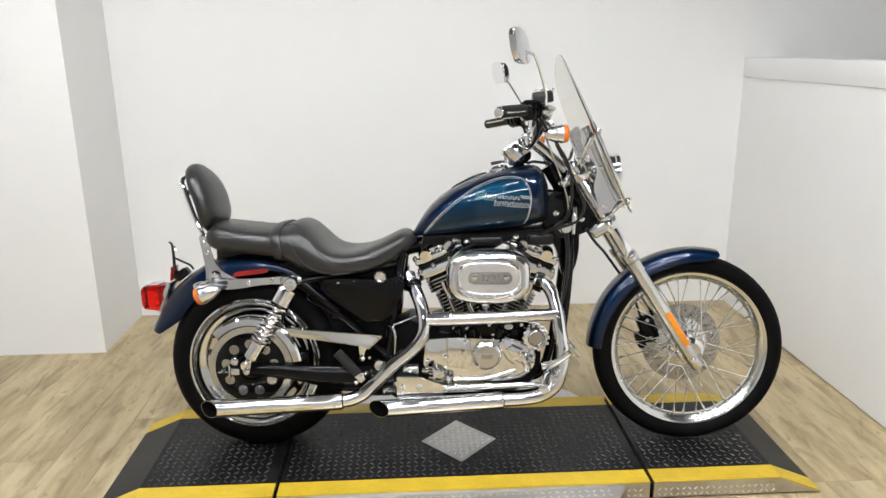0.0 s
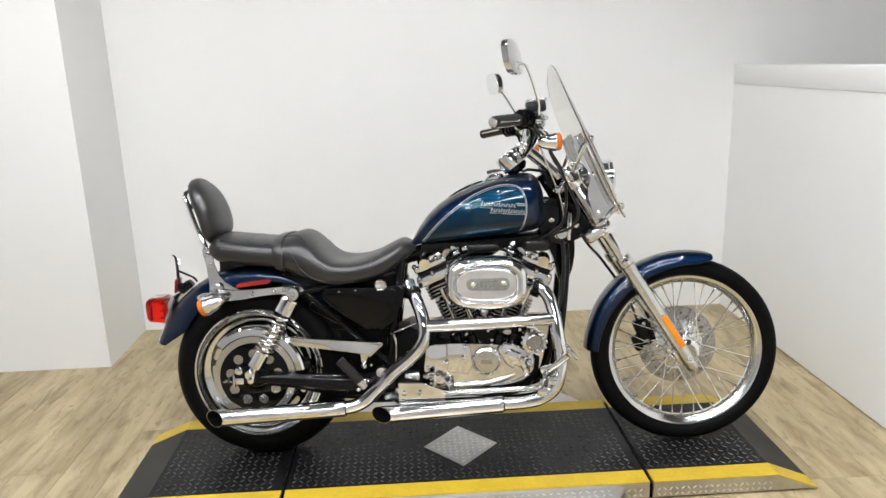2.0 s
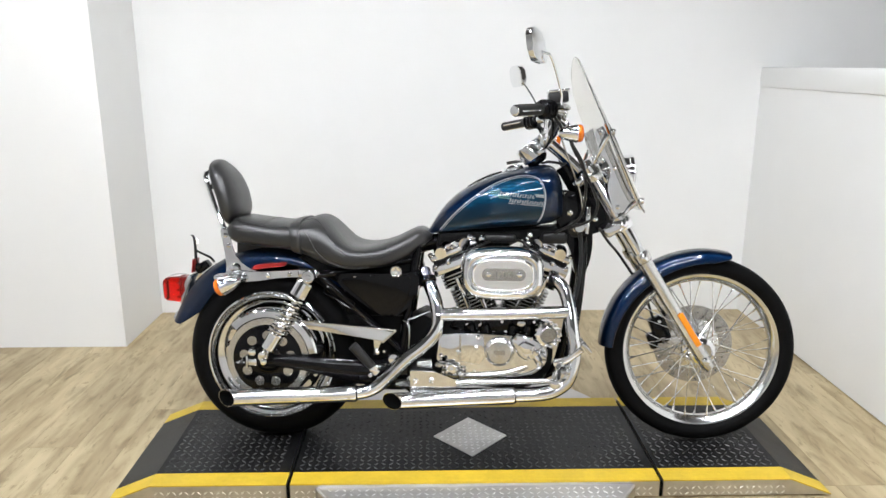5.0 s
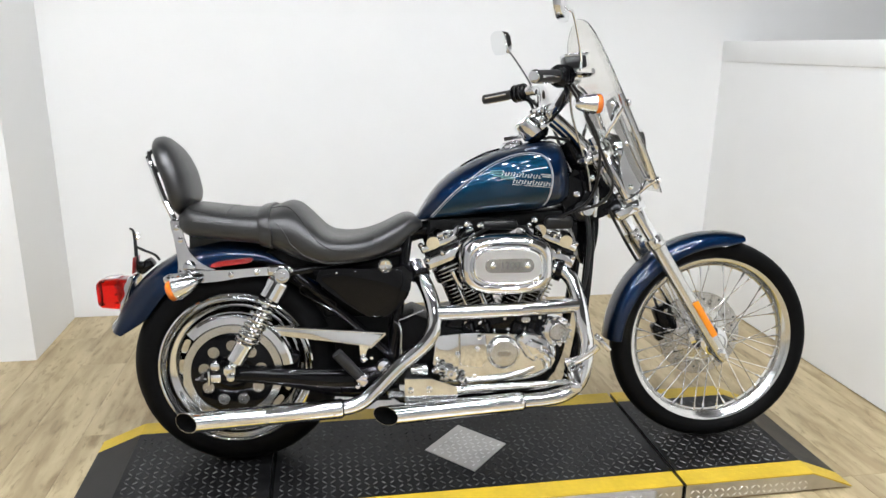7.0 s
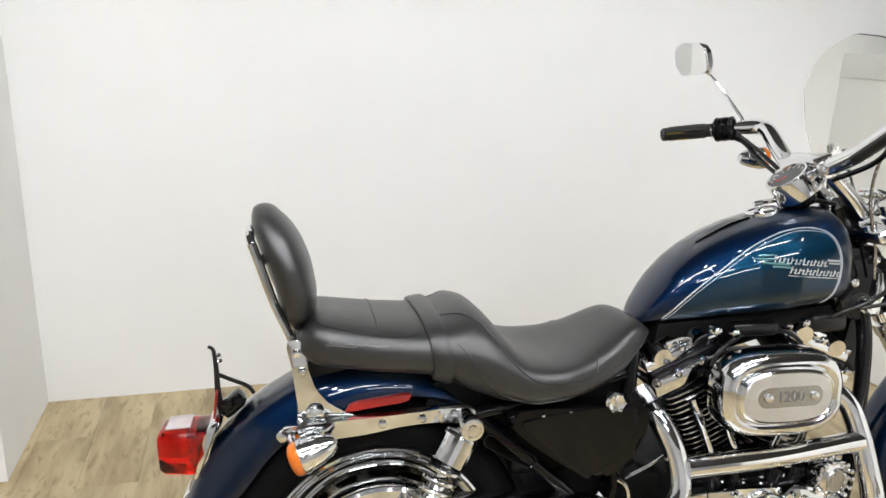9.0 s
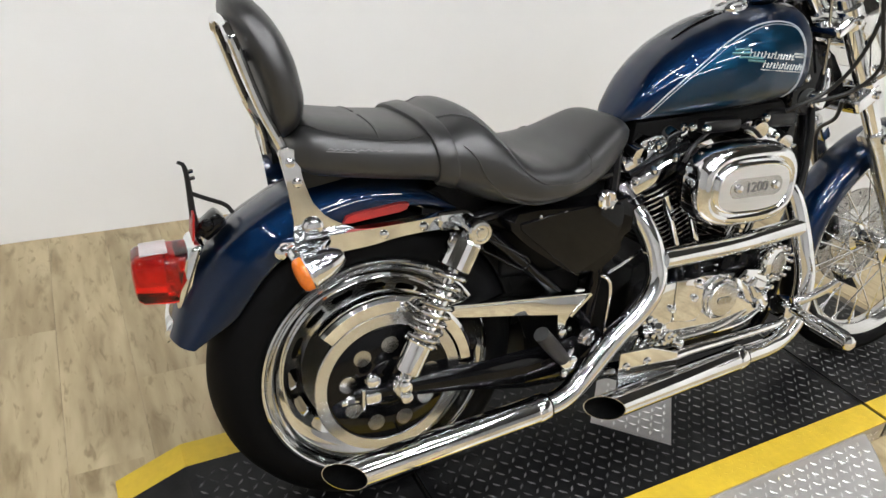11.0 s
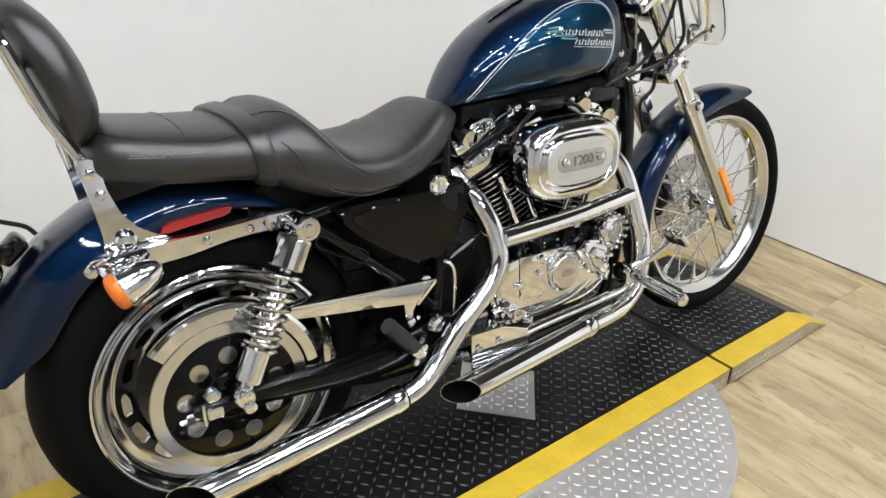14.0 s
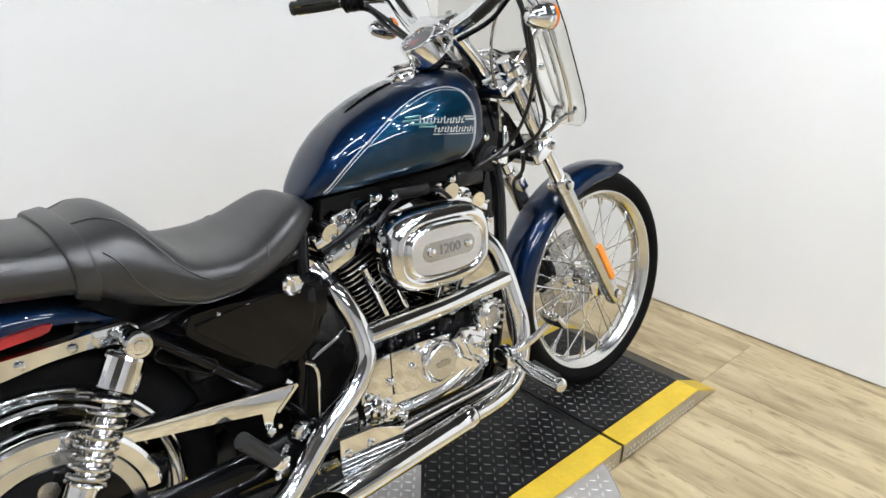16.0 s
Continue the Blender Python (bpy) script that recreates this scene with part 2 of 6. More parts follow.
def lathe(bm, prof, origin=(0, 0, 0), axis=(0, 1, 0), seg=32, ring=False, mat=0):
    """Turns (radius, height) pairs about an axis; ring: the profile closes on itself."""
    q = Vector(axis).to_track_quat("Z", "Y").to_matrix()
    o = Vector(origin)
    rings = [[o + q @ Vector((max(r, 1e-4) * math.cos(a), max(r, 1e-4) * math.sin(a), h)) for a in np.linspace(0, 2 * math.pi, seg, endpoint=False)] for r, h in prof]
    if ring:
        rings.append(rings[0])
    loft(bm, rings, cap=not ring, mat=mat)
    if ring:
        bmesh.ops.remove_doubles(bm, verts=bm.verts, dist=1e-6)


def box(bm, c, size, bevel=0.0, rot=None, seg=2):
    m = Matrix.Translation(c) @ (rot.to_4x4() if rot is not None else Matrix()) @ Matrix.Diagonal((*size, 1))
    g = bmesh.ops.create_cube(bm, size=1.0, matrix=m)["verts"]
    if bevel:
        es = {e for v in g for e in v.link_edges}
        bmesh.ops.bevel(bm, geom=list(es), offset=bevel, segments=seg, profile=0.5, affect="EDGES")


def prism(bm, outline, y0, y1, bevel=0.0, seg=2):
    """A plate with an outline in x and z, from y0 to y1, its rims rounded."""
    a = [bm.verts.new((x, y0, z)) for x, z in outline]
    b = [bm.verts.new((x, y1, z)) for x, z in outline]
    k = len(a)
    caps = [bm.faces.new(a), bm.faces.new(b)]
    for i in range(k):
        bm.faces.new((a[i], a[(i + 1) % k], b[(i + 1) % k], b[i]))
    if bevel:
        es = {e for f in caps for e in f.edges}
        bmesh.ops.bevel(bm, geom=list(es), offset=bevel, segments=seg, profile=0.5, affect="EDGES")


def oval(cx, cz, hx, hz, n=40, power=2.6):
    return [(cx + hx * math.copysign(abs(math.cos(a)) ** (2 / power), math.cos(a)), cz + hz * math.copysign(abs(math.sin(a)) ** (2 / power), math.sin(a)))
            for a in np.linspace(0, 2 * math.pi, n, endpoint=False)]


def stadium(cx, cz, hx, hz, n=12):
    """A bar with half-round ends."""
    k = hx - hz
    return [(cx + k + hz * math.cos(a), cz + hz * math.sin(a)) for a in np.linspace(-math.pi / 2, math.pi / 2, n)] + \
           [(cx - k + hz * math.cos(a), cz + hz * math.sin(a)) for a in np.linspace(math.pi / 2, 1.5 * math.pi, n)]


def smooth_outline(pts, n=6):
    """A closed smooth outline through points."""
    p = [Vector((*q, 0)) for q in pts]
    k, out = len(p), []
    for i in range(k):
        a, b, c, d = p[i - 1], p[i], p[(i + 1) % k], p[(i + 2) % k]
        for s in range(n):
            t = s / n
            v = 0.5 * (2 * b + (c - a) * t + (2 * a - 5 * b + 4 * c - d) * t * t + (3 * b - a - 3 * c + d) * t ** 3)
            out.append((v.x, v.y))
    return out


def bolt(bm, at, axis=(0, -1, 0), r=0.007, h=0.006, seg=6):
    """A hexagon head with a domed end."""
    lathe(bm, [(r, 0), (r, h * 0.7), (r * 0.75, h), (0, h)], at, axis, seg)


def dome(bm, at, axis=(0, -1, 0), r=0.01, h=0.008, seg=16):
    lathe(bm, [(r, 0), (r, h * 0.3), (r * 0.85, h * 0.75), (r * 0.45, h * 0.97), (0, h)], at, axis, seg)


def heads(name, places, axis, r, h, parent, material=None, round_=False, seg=6):
    """Equal bolt heads or domes, each a part of its own on one mesh."""
    one = None
    for p in places:
        if one is None:
            bm = bmesh.new()
            (dome(bm, (0, 0, 0), axis, r, h, 14) if round_ else bolt(bm, (0, 0, 0), axis, r, h, seg))
            one = part(name, bm, material or CHROME, parent, place=Matrix.Translation(p))
        else:
            again(one, Matrix.Translation(p))


def lines_of(text, size, depth):
    """Raised characters in the built-in font, as a bmesh in the xz plane, centred."""
    cu = bpy.data.curves.new("text", "FONT")
    cu.body, cu.size, cu.extrude, cu.align_x, cu.align_y = text, size, depth, "CENTER", "CENTER"
    ob = bpy.data.objects.new("text", cu)
    scene.collection.objects.link(ob)
    bpy.context.view_layer.update()
    me = bpy.data.meshes.new_from_object(ob.evaluated_get(bpy.context.evaluated_depsgraph_get()))
    bm = bmesh.new()
    bm.from_mesh(me)
    bpy.data.objects.remove(ob)
    bpy.data.meshes.remove(me)
    bpy.data.curves.remove(cu)
    bmesh.ops.rotate(bm, verts=bm.verts, matrix=Matrix.Rotation(math.pi / 2, 3, "X"))
    return bm


# ---- the room ----
FLOOR = -0.065
X_LEFT, X_STEP, X_RIGHT, X_FAR = -4.2, -1.705, 1.622, 4.2
Y_BACK, Y_STEP, Y_REAR = 1.605, 1.09, -6.0
ROOF = 2.9


def slab(name, lo, hi, material, label, category):
    bm = bmesh.new()
    box(bm, [(a + b) / 2 for a, b in zip(lo, hi)], [b - a for a, b in zip(lo, hi)])
    return tagged(part(name, bm, material), label, category, kind="structure")


floor = slab("floor", (X_LEFT, Y_REAR, FLOOR - 0.1), (X_FAR, Y_BACK + 0.2, FLOOR - 0.003), GROOVE, "light oak-look plank floor of the showroom bay", "floor")
slab("wall_back", (X_STEP, Y_BACK, FLOOR), (X_FAR, Y_BACK + 0.2, ROOF), WALL, "smooth white painted back wall of the bay", "wall")
slab("wall_left_front", (X_LEFT, Y_STEP, FLOOR), (X_STEP, Y_BACK + 0.2, ROOF), WALL, "white painted wall block that steps forward", "wall")
slab("wall_right", (X_RIGHT, -2.6, FLOOR + 0.006), (X_RIGHT + 0.14, Y_BACK - 0.001, 1.204), WALL, "white painted half-height side wall", "wall")
# Unseen wall, added; its grey steers the fill and the chrome reflections.
slab("wall_left", (X_LEFT - 0.2, Y_REAR, FLOOR), (X_LEFT, Y_BACK + 0.2, ROOF), GREY_WALL, "plain end wall out of view, grey set for fill light", "wall")
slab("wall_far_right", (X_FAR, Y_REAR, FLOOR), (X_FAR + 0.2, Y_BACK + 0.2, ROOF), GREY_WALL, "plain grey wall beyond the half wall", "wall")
slab("wall_rear", (X_LEFT, Y_REAR - 0.2, FLOOR), (X_FAR, Y_REAR, ROOF), REAR_WALL, "plain pale wall behind the viewer", "wall")
slab("ceiling", (X_LEFT, Y_REAR, ROOF), (X_FAR, Y_BACK + 0.2, ROOF + 0.1), CEILING, "dark painted ceiling with downlights and added strip lights", "ceiling")
bm = bmesh.new()
box(bm, (X_RIGHT + 0.068, -0.5, 1.2555), (0.152, 4.2, 0.103), 0.006)
tagged(part("trim", bm, WALL), "painted cap board along the top of the half wall", "trim", kind="structure")


def strip_light(x, y):
    thing = new("ceiling_light")
    thing.location = (x, y, ROOF)
    bm = bmesh.new()
    box(bm, (0, 0, -0.03), (1.26, 0.14, 0.06), 0.01)
    part("frame", bm, SATIN, thing)
    for s in (-0.032, 0.032):
        bm = bmesh.new()
        tube(bm, [(-0.6, s, -0.078), (0.6, s, -0.078)], 0.016, 12, 1)
        part("lamp_tube", bm, TUBE, thing, "glowing white fluorescent tube")
    return tagged(thing, "twin-tube strip light out of view, added as general light", "light", "ceiling strip lights")


def spot(x, y):
    thing = new("downlight")
    thing.location = (x, y, ROOF)
    bm = bmesh.new()
    lathe(bm, [(0.085, 0), (0.085, -0.012), (0.07, -0.016), (0.066, -0.004), (0.066, 0)], (0, 0, 0), (0, 0, 1), 28)
    part("frame", bm, SATIN, thing)
    bm = bmesh.new()
    lathe(bm, [(0.026, -0.006), (0.026, -0.016), (0.018, -0.022), (0, -0.024)], (0, 0, 0), (0, 0, 1), 24)
    part("lamp_bulb", bm, BULB, thing, "glowing round bulb")
    return tagged(thing, "round recessed ceiling downlight, switched on", "light", "ceiling downlights")


# Strip lights are added out of view to brighten the bay and walls.
strip = strip_light(0.55, -0.75)
for x, y in ((-1.3, -0.75), (-1.3, -2.6), (0.55, -2.6), (-0.4, -4.2)):
    copy_thing(strip, pose(x, y, ROOF))
down = spot(-2.45, -0.3)
for x, y in [(-2.45 + 0.72 * i, -0.3 - 0.62 * j) for i in range(6) for j in range(5) if i + j]:
    copy_thing(down, pose(x, y, ROOF))


# ---- the ramp and turntable ----
RAMP_NEAR, RAMP_FAR = -0.270, 0.335


def lozenges(cells, length, width, height):
    """Raised tread marks, turned this way and that in turn; cells: places with a turn."""
    v, f = [], []
    for x, y, z, turn in cells:
        k = len(v)
        c, s = math.cos(turn), math.sin(turn)
        for a, b, h in ((-1, 0, 0), (0, -1, 0), (1, 0, 0), (0, 1, 0), (-0.6, 0, 1), (0, -0.35, 1), (0.6, 0, 1), (0, 0.35, 1)):
            p, q = a * length / 2, b * width / 2
            v.append((x + c * p - s * q, y + s * p + c * q, z + h * height - 0.0003))
        f += [(k, k + 1, k + 5, k + 4), (k + 1, k + 2, k + 6, k + 5), (k + 2, k + 3, k + 7, k + 6), (k + 3, k, k + 4, k + 7), (k + 4, k + 5, k + 6, k + 7)]
    bm = bmesh.new()
    vs = [bm.verts.new(p) for p in v]
    for q in f:
        bm.faces.new([vs[i] for i in q])
    return bm


def tread_cells(x0, x1, y0, y1, z, step, inside=None):
    out = []
    for i in range(int((x1 - x0) / step)):
        for j in range(int((y1 - y0) / step)):
            x, y = x0 + (i + 0.5) * step, y0 + (j + 0.5) * step
            if inside is None or inside(x, y):
                out.append((x, y, z, math.radians(45 if (i + j) % 2 else -45)))
    return out


def in_diamond(x, y, grow=0.0):
    return abs(x + 0.032) + abs(y - 0.03) < 0.136 + grow


def ramp_section(x0, x1, tip, label):
    """A ramp section; tip: -1 or 1 where that end slopes to the floor, 0 for the level middle."""
    thing = new("display_ramp")
    g = 0.0065
    x0, x1 = x0 + g, x1 - g
    drop = 0.14
    if tip < 0:
        side = [(x0, FLOOR + 0.001), (x0, FLOOR + 0.004), (x0 + drop, -0.004), (x1, -0.004), (x1, FLOOR + 0.007), (x0 + 0.03, FLOOR + 0.007)]
    elif tip > 0:
        side = [(x0, FLOOR + 0.007), (x0, -0.004), (x1 - drop, -0.004), (x1, FLOOR + 0.004), (x1, FLOOR + 0.001), (x1 - 0.03, FLOOR + 0.007)]
    else:
        side = [(x0, FLOOR + 0.007), (x0, -0.004), (x1, -0.004), (x1, FLOOR + 0.007)]
    bm = bmesh.new()
    prism(bm, side, RAMP_NEAR, RAMP_FAR)
    body = part("body", bm, SIDE_TREAD, thing, "bare aluminium side and frame", 0.3)
    # Inset black plinth, added to draw the shadow line along the floor.
    bm = bmesh.new()
    box(bm, ((x0 + x1) / 2, (RAMP_NEAR + RAMP_FAR) / 2, FLOOR + 0.0038), (x1 - x0 - 0.05, RAMP_FAR - RAMP_NEAR - 0.024, 0.0072))
    part("foot_mat", bm, RUBBER, body, "black plinth added for the shadow line under the frame")
    if tip <= 0:
        # Added black strip that keeps the open joint as dark as deep shade.
        bm = bmesh.new()
        box(bm, (x1 + g, (RAMP_NEAR + RAMP_FAR) / 2, (FLOOR - 0.012) / 2 + 0.001), (2 * g - 0.0006, RAMP_FAR - RAMP_NEAR - 0.012, -FLOOR - 0.014))
        part("joint_seal", bm, SOOT_SHADE, body, "black filler standing in for the shade in the open joint")

    def top(y0, y1, lift, material, name, lab=""):
        if tip < 0:
            line = [(x0, FLOOR + 0.004), (x0 + drop, -0.004), (x1, -0.004)]
        elif tip > 0:
            line = [(x0, -0.004), (x1 - drop, -0.004), (x1, FLOOR + 0.004)]
        else:
            line = [(x0, -0.004), (x1, -0.004)]
        bm = bmesh.new()
        loft(bm, [[(x, y0, z), (x, y1, z), (x, y1, z + lift), (x, y0, z + lift)] for x, z in line])
        return part(name, bm, material, thing, lab, 0.3)

    top(RAMP_NEAR + 0.073, RAMP_FAR - 0.073, 0.004, DECK, "top_plate", "black painted tread plate")
    for a, b in ((RAMP_NEAR, RAMP_NEAR + 0.073), (RAMP_FAR - 0.073, RAMP_FAR)):
        top(a, b, 0.0044, YELLOW, "edge_stripe", "worn yellow edge stripe")
    a, b = (x0 + drop if tip < 0 else x0), (x1 - drop if tip > 0 else x1)
    cells = tread_cells(a + 0.01, b - 0.01, RAMP_NEAR + 0.08, RAMP_FAR - 0.08, 0.0, 0.025, (lambda x, y: not in_diamond(x, y, 0.015)))
    tagged(part("tread_pattern", lozenges(cells, 0.022, 0.0065, 0.0024), DECK_WORN_GLINT, thing), kind="stuff")
    near = tread_cells(a, b, RAMP_NEAR + 0.004, RAMP_NEAR + 0.069, 0.0004, 0.021)
    tagged(part("stripe_tread", lozenges(near, 0.019, 0.006, 0.0006), YELLOW, thing), kind="stuff")
    face = tread_cells(a + 0.01, b - 0.01, FLOOR + 0.006, -0.006, 0.0, 0.02)
    bm = lozenges(face, 0.02, 0.007, 0.0015)
    bmesh.ops.rotate(bm, verts=bm.verts, matrix=Matrix.Rotation(math.pi / 2, 3, "X"))
    bmesh.ops.translate(bm, verts=bm.verts, vec=(0, RAMP_NEAR, 0))
    tagged(part("side_tread", bm, TREAD_TIP, thing), kind="stuff")
    return tagged(thing, label, "ramp", "ramp sections")


ramp_section(-1.236, -0.642, -1, "black tread-plate ramp end with yellow edges sloping to the floor")
middle = ramp_section(-0.642, 0.58, 0, "level black tread-plate ramp deck with yellow edges on a turntable")
ramp_section(0.58, 1.156, 1, "black tread-plate ramp end with yellow edges and aluminium side")
bm = bmesh.new()
vs = [bm.verts.new((-0.032 + dx, 0.03 + dy, z)) for z in (0.0005, 0.0035) for dx, dy in ((-0.134, 0), (0, -0.142), (0.134, 0), (0, 0.142))]
for q in ((0, 1, 2, 3), (4, 5, 6, 7), (0, 1, 5, 4), (1, 2, 6, 5), (2, 3, 7, 6), (3, 0, 4, 7)):
    bm.faces.new([vs[i] for i in q])
part("inlay", bm, TREAD, middle, "bare aluminium diamond inlay", 0.3)
tagged(part("inlay_tread", lozenges(tread_cells(-0.166, 0.102, -0.112, 0.172, 0.0036, 0.021, lambda x, y: in_diamond(x, y, -0.018)), 0.021, 0.0075, 0.0016), TREAD_TIP, middle), kind="stuff")

table = new("turntable")
bm = bmesh.new()
lathe(bm, [(0.0, -0.012), (0.605, -0.012), (0.609, -0.015), (0.609, FLOOR + 0.008), (0.0, FLOOR + 0.008)], (-0.03, 0.045, 0), (0, 0, 1), 128)
part("plate", bm, TREAD, table, "round aluminium tread plate", 0.4)
bm = bmesh.new()
lathe(bm, [(0.609, -0.0155), (0.6115, -0.0165), (0.6115, FLOOR + 0.006), (0.609, FLOOR + 0.006)], (-0.03, 0.045, 0), (0, 0, 1), 128, ring=True)
part("rim", bm, SIDE_TREAD, table, "bare aluminium edge band", 0.4)
bm = bmesh.new()
lathe(bm, [(0, FLOOR + 0.0003), (0.596, FLOOR + 0.0003), (0.596, FLOOR + 0.008), (0, FLOOR + 0.008)], (-0.03, 0.045, 0), (0, 0, 1), 64)
part("base_ring", bm, RUBBER, table, "black base ring")
cells = tread_cells(-0.66, 0.6, -0.59, RAMP_NEAR - 0.006, -0.012, 0.024, lambda x, y: (x + 0.03) ** 2 + (y - 0.045) ** 2 < 0.59 ** 2)
tagged(part("tread_pattern", lozenges(cells, 0.02, 0.0065, 0.0018), TREAD_TIP, table), kind="stuff")
tagged(table, "round aluminium tread-plate turntable under the ramp", "turntable")

latch = new("toggle_clamp")
latch.location = (-0.535, -0.36, FLOOR)
bm = bmesh.new()
tube(bm, [(-0.02, 0.045, 0.03), (0.0, 0.01, 0.03), (0.018, -0.025, 0.03)], [0.008, 0.0095, 0.008], 10, 4)
part("handle", bm, ORANGE_RED, latch, "red vinyl-dipped handle")
bm = bmesh.new()
box(bm, (0.035, -0.045, 0.012), (0.05, 0.035, 0.022), 0.004)
tube(bm, [(0.018, -0.025, 0.03), (0.03, -0.045, 0.026), (0.05, -0.05, 0.024)], 0.006, 8, 4)
tube(bm, [(0.03, -0.06, 0.03), (0.075, -0.03, 0.03)], 0.005, 8, 1)
part("clamp_body", bm, CHROME, latch, "zinc-plated clamp body")
tagged(latch, "toggle clamp with red handle at the turntable edge", "clamp")


# ---- the motorcycle: built upright, x ahead, y to its left, then leaned ----
bike = tagged(new("motorcycle"), "dark blue cruiser motorcycle with chrome engine, leaning on the ramp", "motorcycle")
bike.matrix_basis = pose(0, 0.05, 0.003, -8, 0, -4)

# seat
SEAT_TOP = [(-0.884, 0.765), (-0.875, 0.79), (-0.855, 0.8), (-0.8, 0.793), (-0.73, 0.784), (-0.66, 0.78), (-0.61, 0.79), (-0.58, 0.804), (-0.555, 0.805), (-0.53, 0.791), (-0.5, 0.762), (-0.474, 0.734),
            (-0.45, 0.72), (-0.40, 0.712), (-0.35, 0.714), (-0.30, 0.727), (-0.25, 0.752), (-0.222, 0.764), (-0.203, 0.762), (-0.186, 0.752), (-0.174, 0.735)]
SEAT_LOW = [(-0.884, 0.725), (-0.87, 0.708), (-0.85, 0.7), (-0.74, 0.688), (-0.65, 0.68), (-0.61, 0.667), (-0.565, 0.642), (-0.517, 0.625), (-0.45, 0.617), (-0.34, 0.625), (-0.3, 0.633), (-0.25, 0.655), (-0.215, 0.688), (-0.195, 0.704), (-0.182, 0.716), (-0.174, 0.725)]
SEAT_WIDE = [(-0.884, 0.105), (-0.87, 0.13), (-0.84, 0.145), (-0.74, 0.16), (-0.66, 0.166), (-0.6, 0.176), (-0.54, 0.188), (-0.45, 0.192), (-0.38, 0.182), (-0.3, 0.15), (-0.24, 0.125), (-0.21, 0.108), (-0.195, 0.096), (-0.182, 0.082), (-0.174, 0.06)]


def at(table, x):
    return float(np.interp(x, [p[0] for p in table], [p[1] for p in table]))


def soft(table, x, w=0.012):
    return sum(at(table, x + d) for d in (-w, -w / 2, 0, w / 2, w)) / 5


def seat_point(x, a, grow=0.0):
    """A place on the seat's skin: a = 0 at its right side, 90 degrees at the top."""
    zt, zb, w = soft(SEAT_TOP, x) + grow, soft(SEAT_LOW, x) - grow, soft(SEAT_WIDE, x) + grow
    zc = zb + 0.42 * (zt - zb)
    c, s = math.cos(a), math.sin(a)
    n = 3.0 - 0.6 * math.exp(-((x + 0.545) / 0.085) ** 2) if s > 0 else 3.4
    y = -w * math.copysign(abs(c) ** (2 / n), c)
    z = zc + (zt - zc if s > 0 else zc - zb) * math.copysign(abs(s) ** (2 / n), s)
    if s > 0:
        dish = 0.018 * math.exp(-((x + 0.43) / 0.09) ** 2)
        z -= dish * max(0.0, 1 - (y / w) ** 2)
    return Vector((x, y, z))


bm = bmesh.new()
xs = [-0.884 + 0.71 * i / 92 for i in range(93)]
loft(bm, [[seat_point(x, a) for a in map(float, np.linspace(0, 2 * math.pi, 64, endpoint=False))] for x in xs])
seat = part("seat", bm, VINYL, bike, "black vinyl two-up stepped seat", 0.9)
bm = bmesh.new()
arc = [math.radians(d) for d in range(-40, 221, 5)]
rings = []
for a in arc:
    lean = -0.64 + 0.012 * (1 - max(0.0, math.sin(a)) ** 0.6)
    rings.append([seat_point(lean + d, a, g) for d, g in ((-0.017, 0.0), (-0.017, 0.006), (-0.013, 0.0085), (0.013, 0.0085), (0.017, 0.006), (0.017, 0.0))])
loft(bm, rings, True)
part("strap", bm, VINYL, seat, "black grab strap")
for line in ([(-0.875, 62), (-0.84, 40), (-0.78, 32), (-0.70, 32), (-0.665, 40)],
             [(-0.635, 72), (-0.60, 66), (-0.56, 52), (-0.53, 38), (-0.49, 18), (-0.44, 6), (-0.36, 2), (-0.30, 6)],
             [(-0.60, 20), (-0.57, 0), (-0.52, -22), (-0.45, -30), (-0.38, -28)],
             [(-0.325, 4), (-0.318, 30), (-0.314, 50)], [(-0.745, 34), (-0.742, 60), (-0.742, 88)]):
    for side in (0, 1):
        pts = []
        for (x0, a0), (x1, a1) in zip(line, line[1:]):
            for k in range(6):
                pts.append((x0 + (x1 - x0) * k / 6, a0 + (a1 - a0) * k / 6))
        pts.append(line[-1])
        bm = bmesh.new()
        tube(bm, [seat_point(x, math.radians(180 - a if side else a), 0.0005) for x, a in pts], 0.0016, 6, 2)
        part("seam", bm, VINYL, seat)
bm = bmesh.new()
tube(bm, [seat_point(-0.832 + 0.0026 * k, math.radians(9 + 0.12 * k + 1.1 * math.sin(1.3 * k) + 0.5 * math.sin(0.55 * k)), 0.0004) for k in range(42)], 0.0006, 5, 2)
tube(bm, [seat_point(-0.836 + 0.013 * k, math.radians(6.5 + 0.3 * k), 0.0004) for k in range(5)], 0.0006, 5, 2)
part("embroidery", bm, PLASTIC_GREY, seat, "small grey stitched mark")

bm = bmesh.new()
loft(bm, [[(x, -w, soft(SEAT_LOW, x) + 0.015), (x, -w, 0.676 - 2.2 * (x + 0.755) ** 2), (x, w, 0.676 - 2.2 * (x + 0.755) ** 2), (x, w, soft(SEAT_LOW, x) + 0.015)] for x, w in ((-0.868, 0.055), (-0.82, 0.062), (-0.76, 0.065), (-0.70, 0.065), (-0.62, 0.065))])
part("seat_pan", bm, PLASTIC, seat, "black seat base over the fender", 0.5)

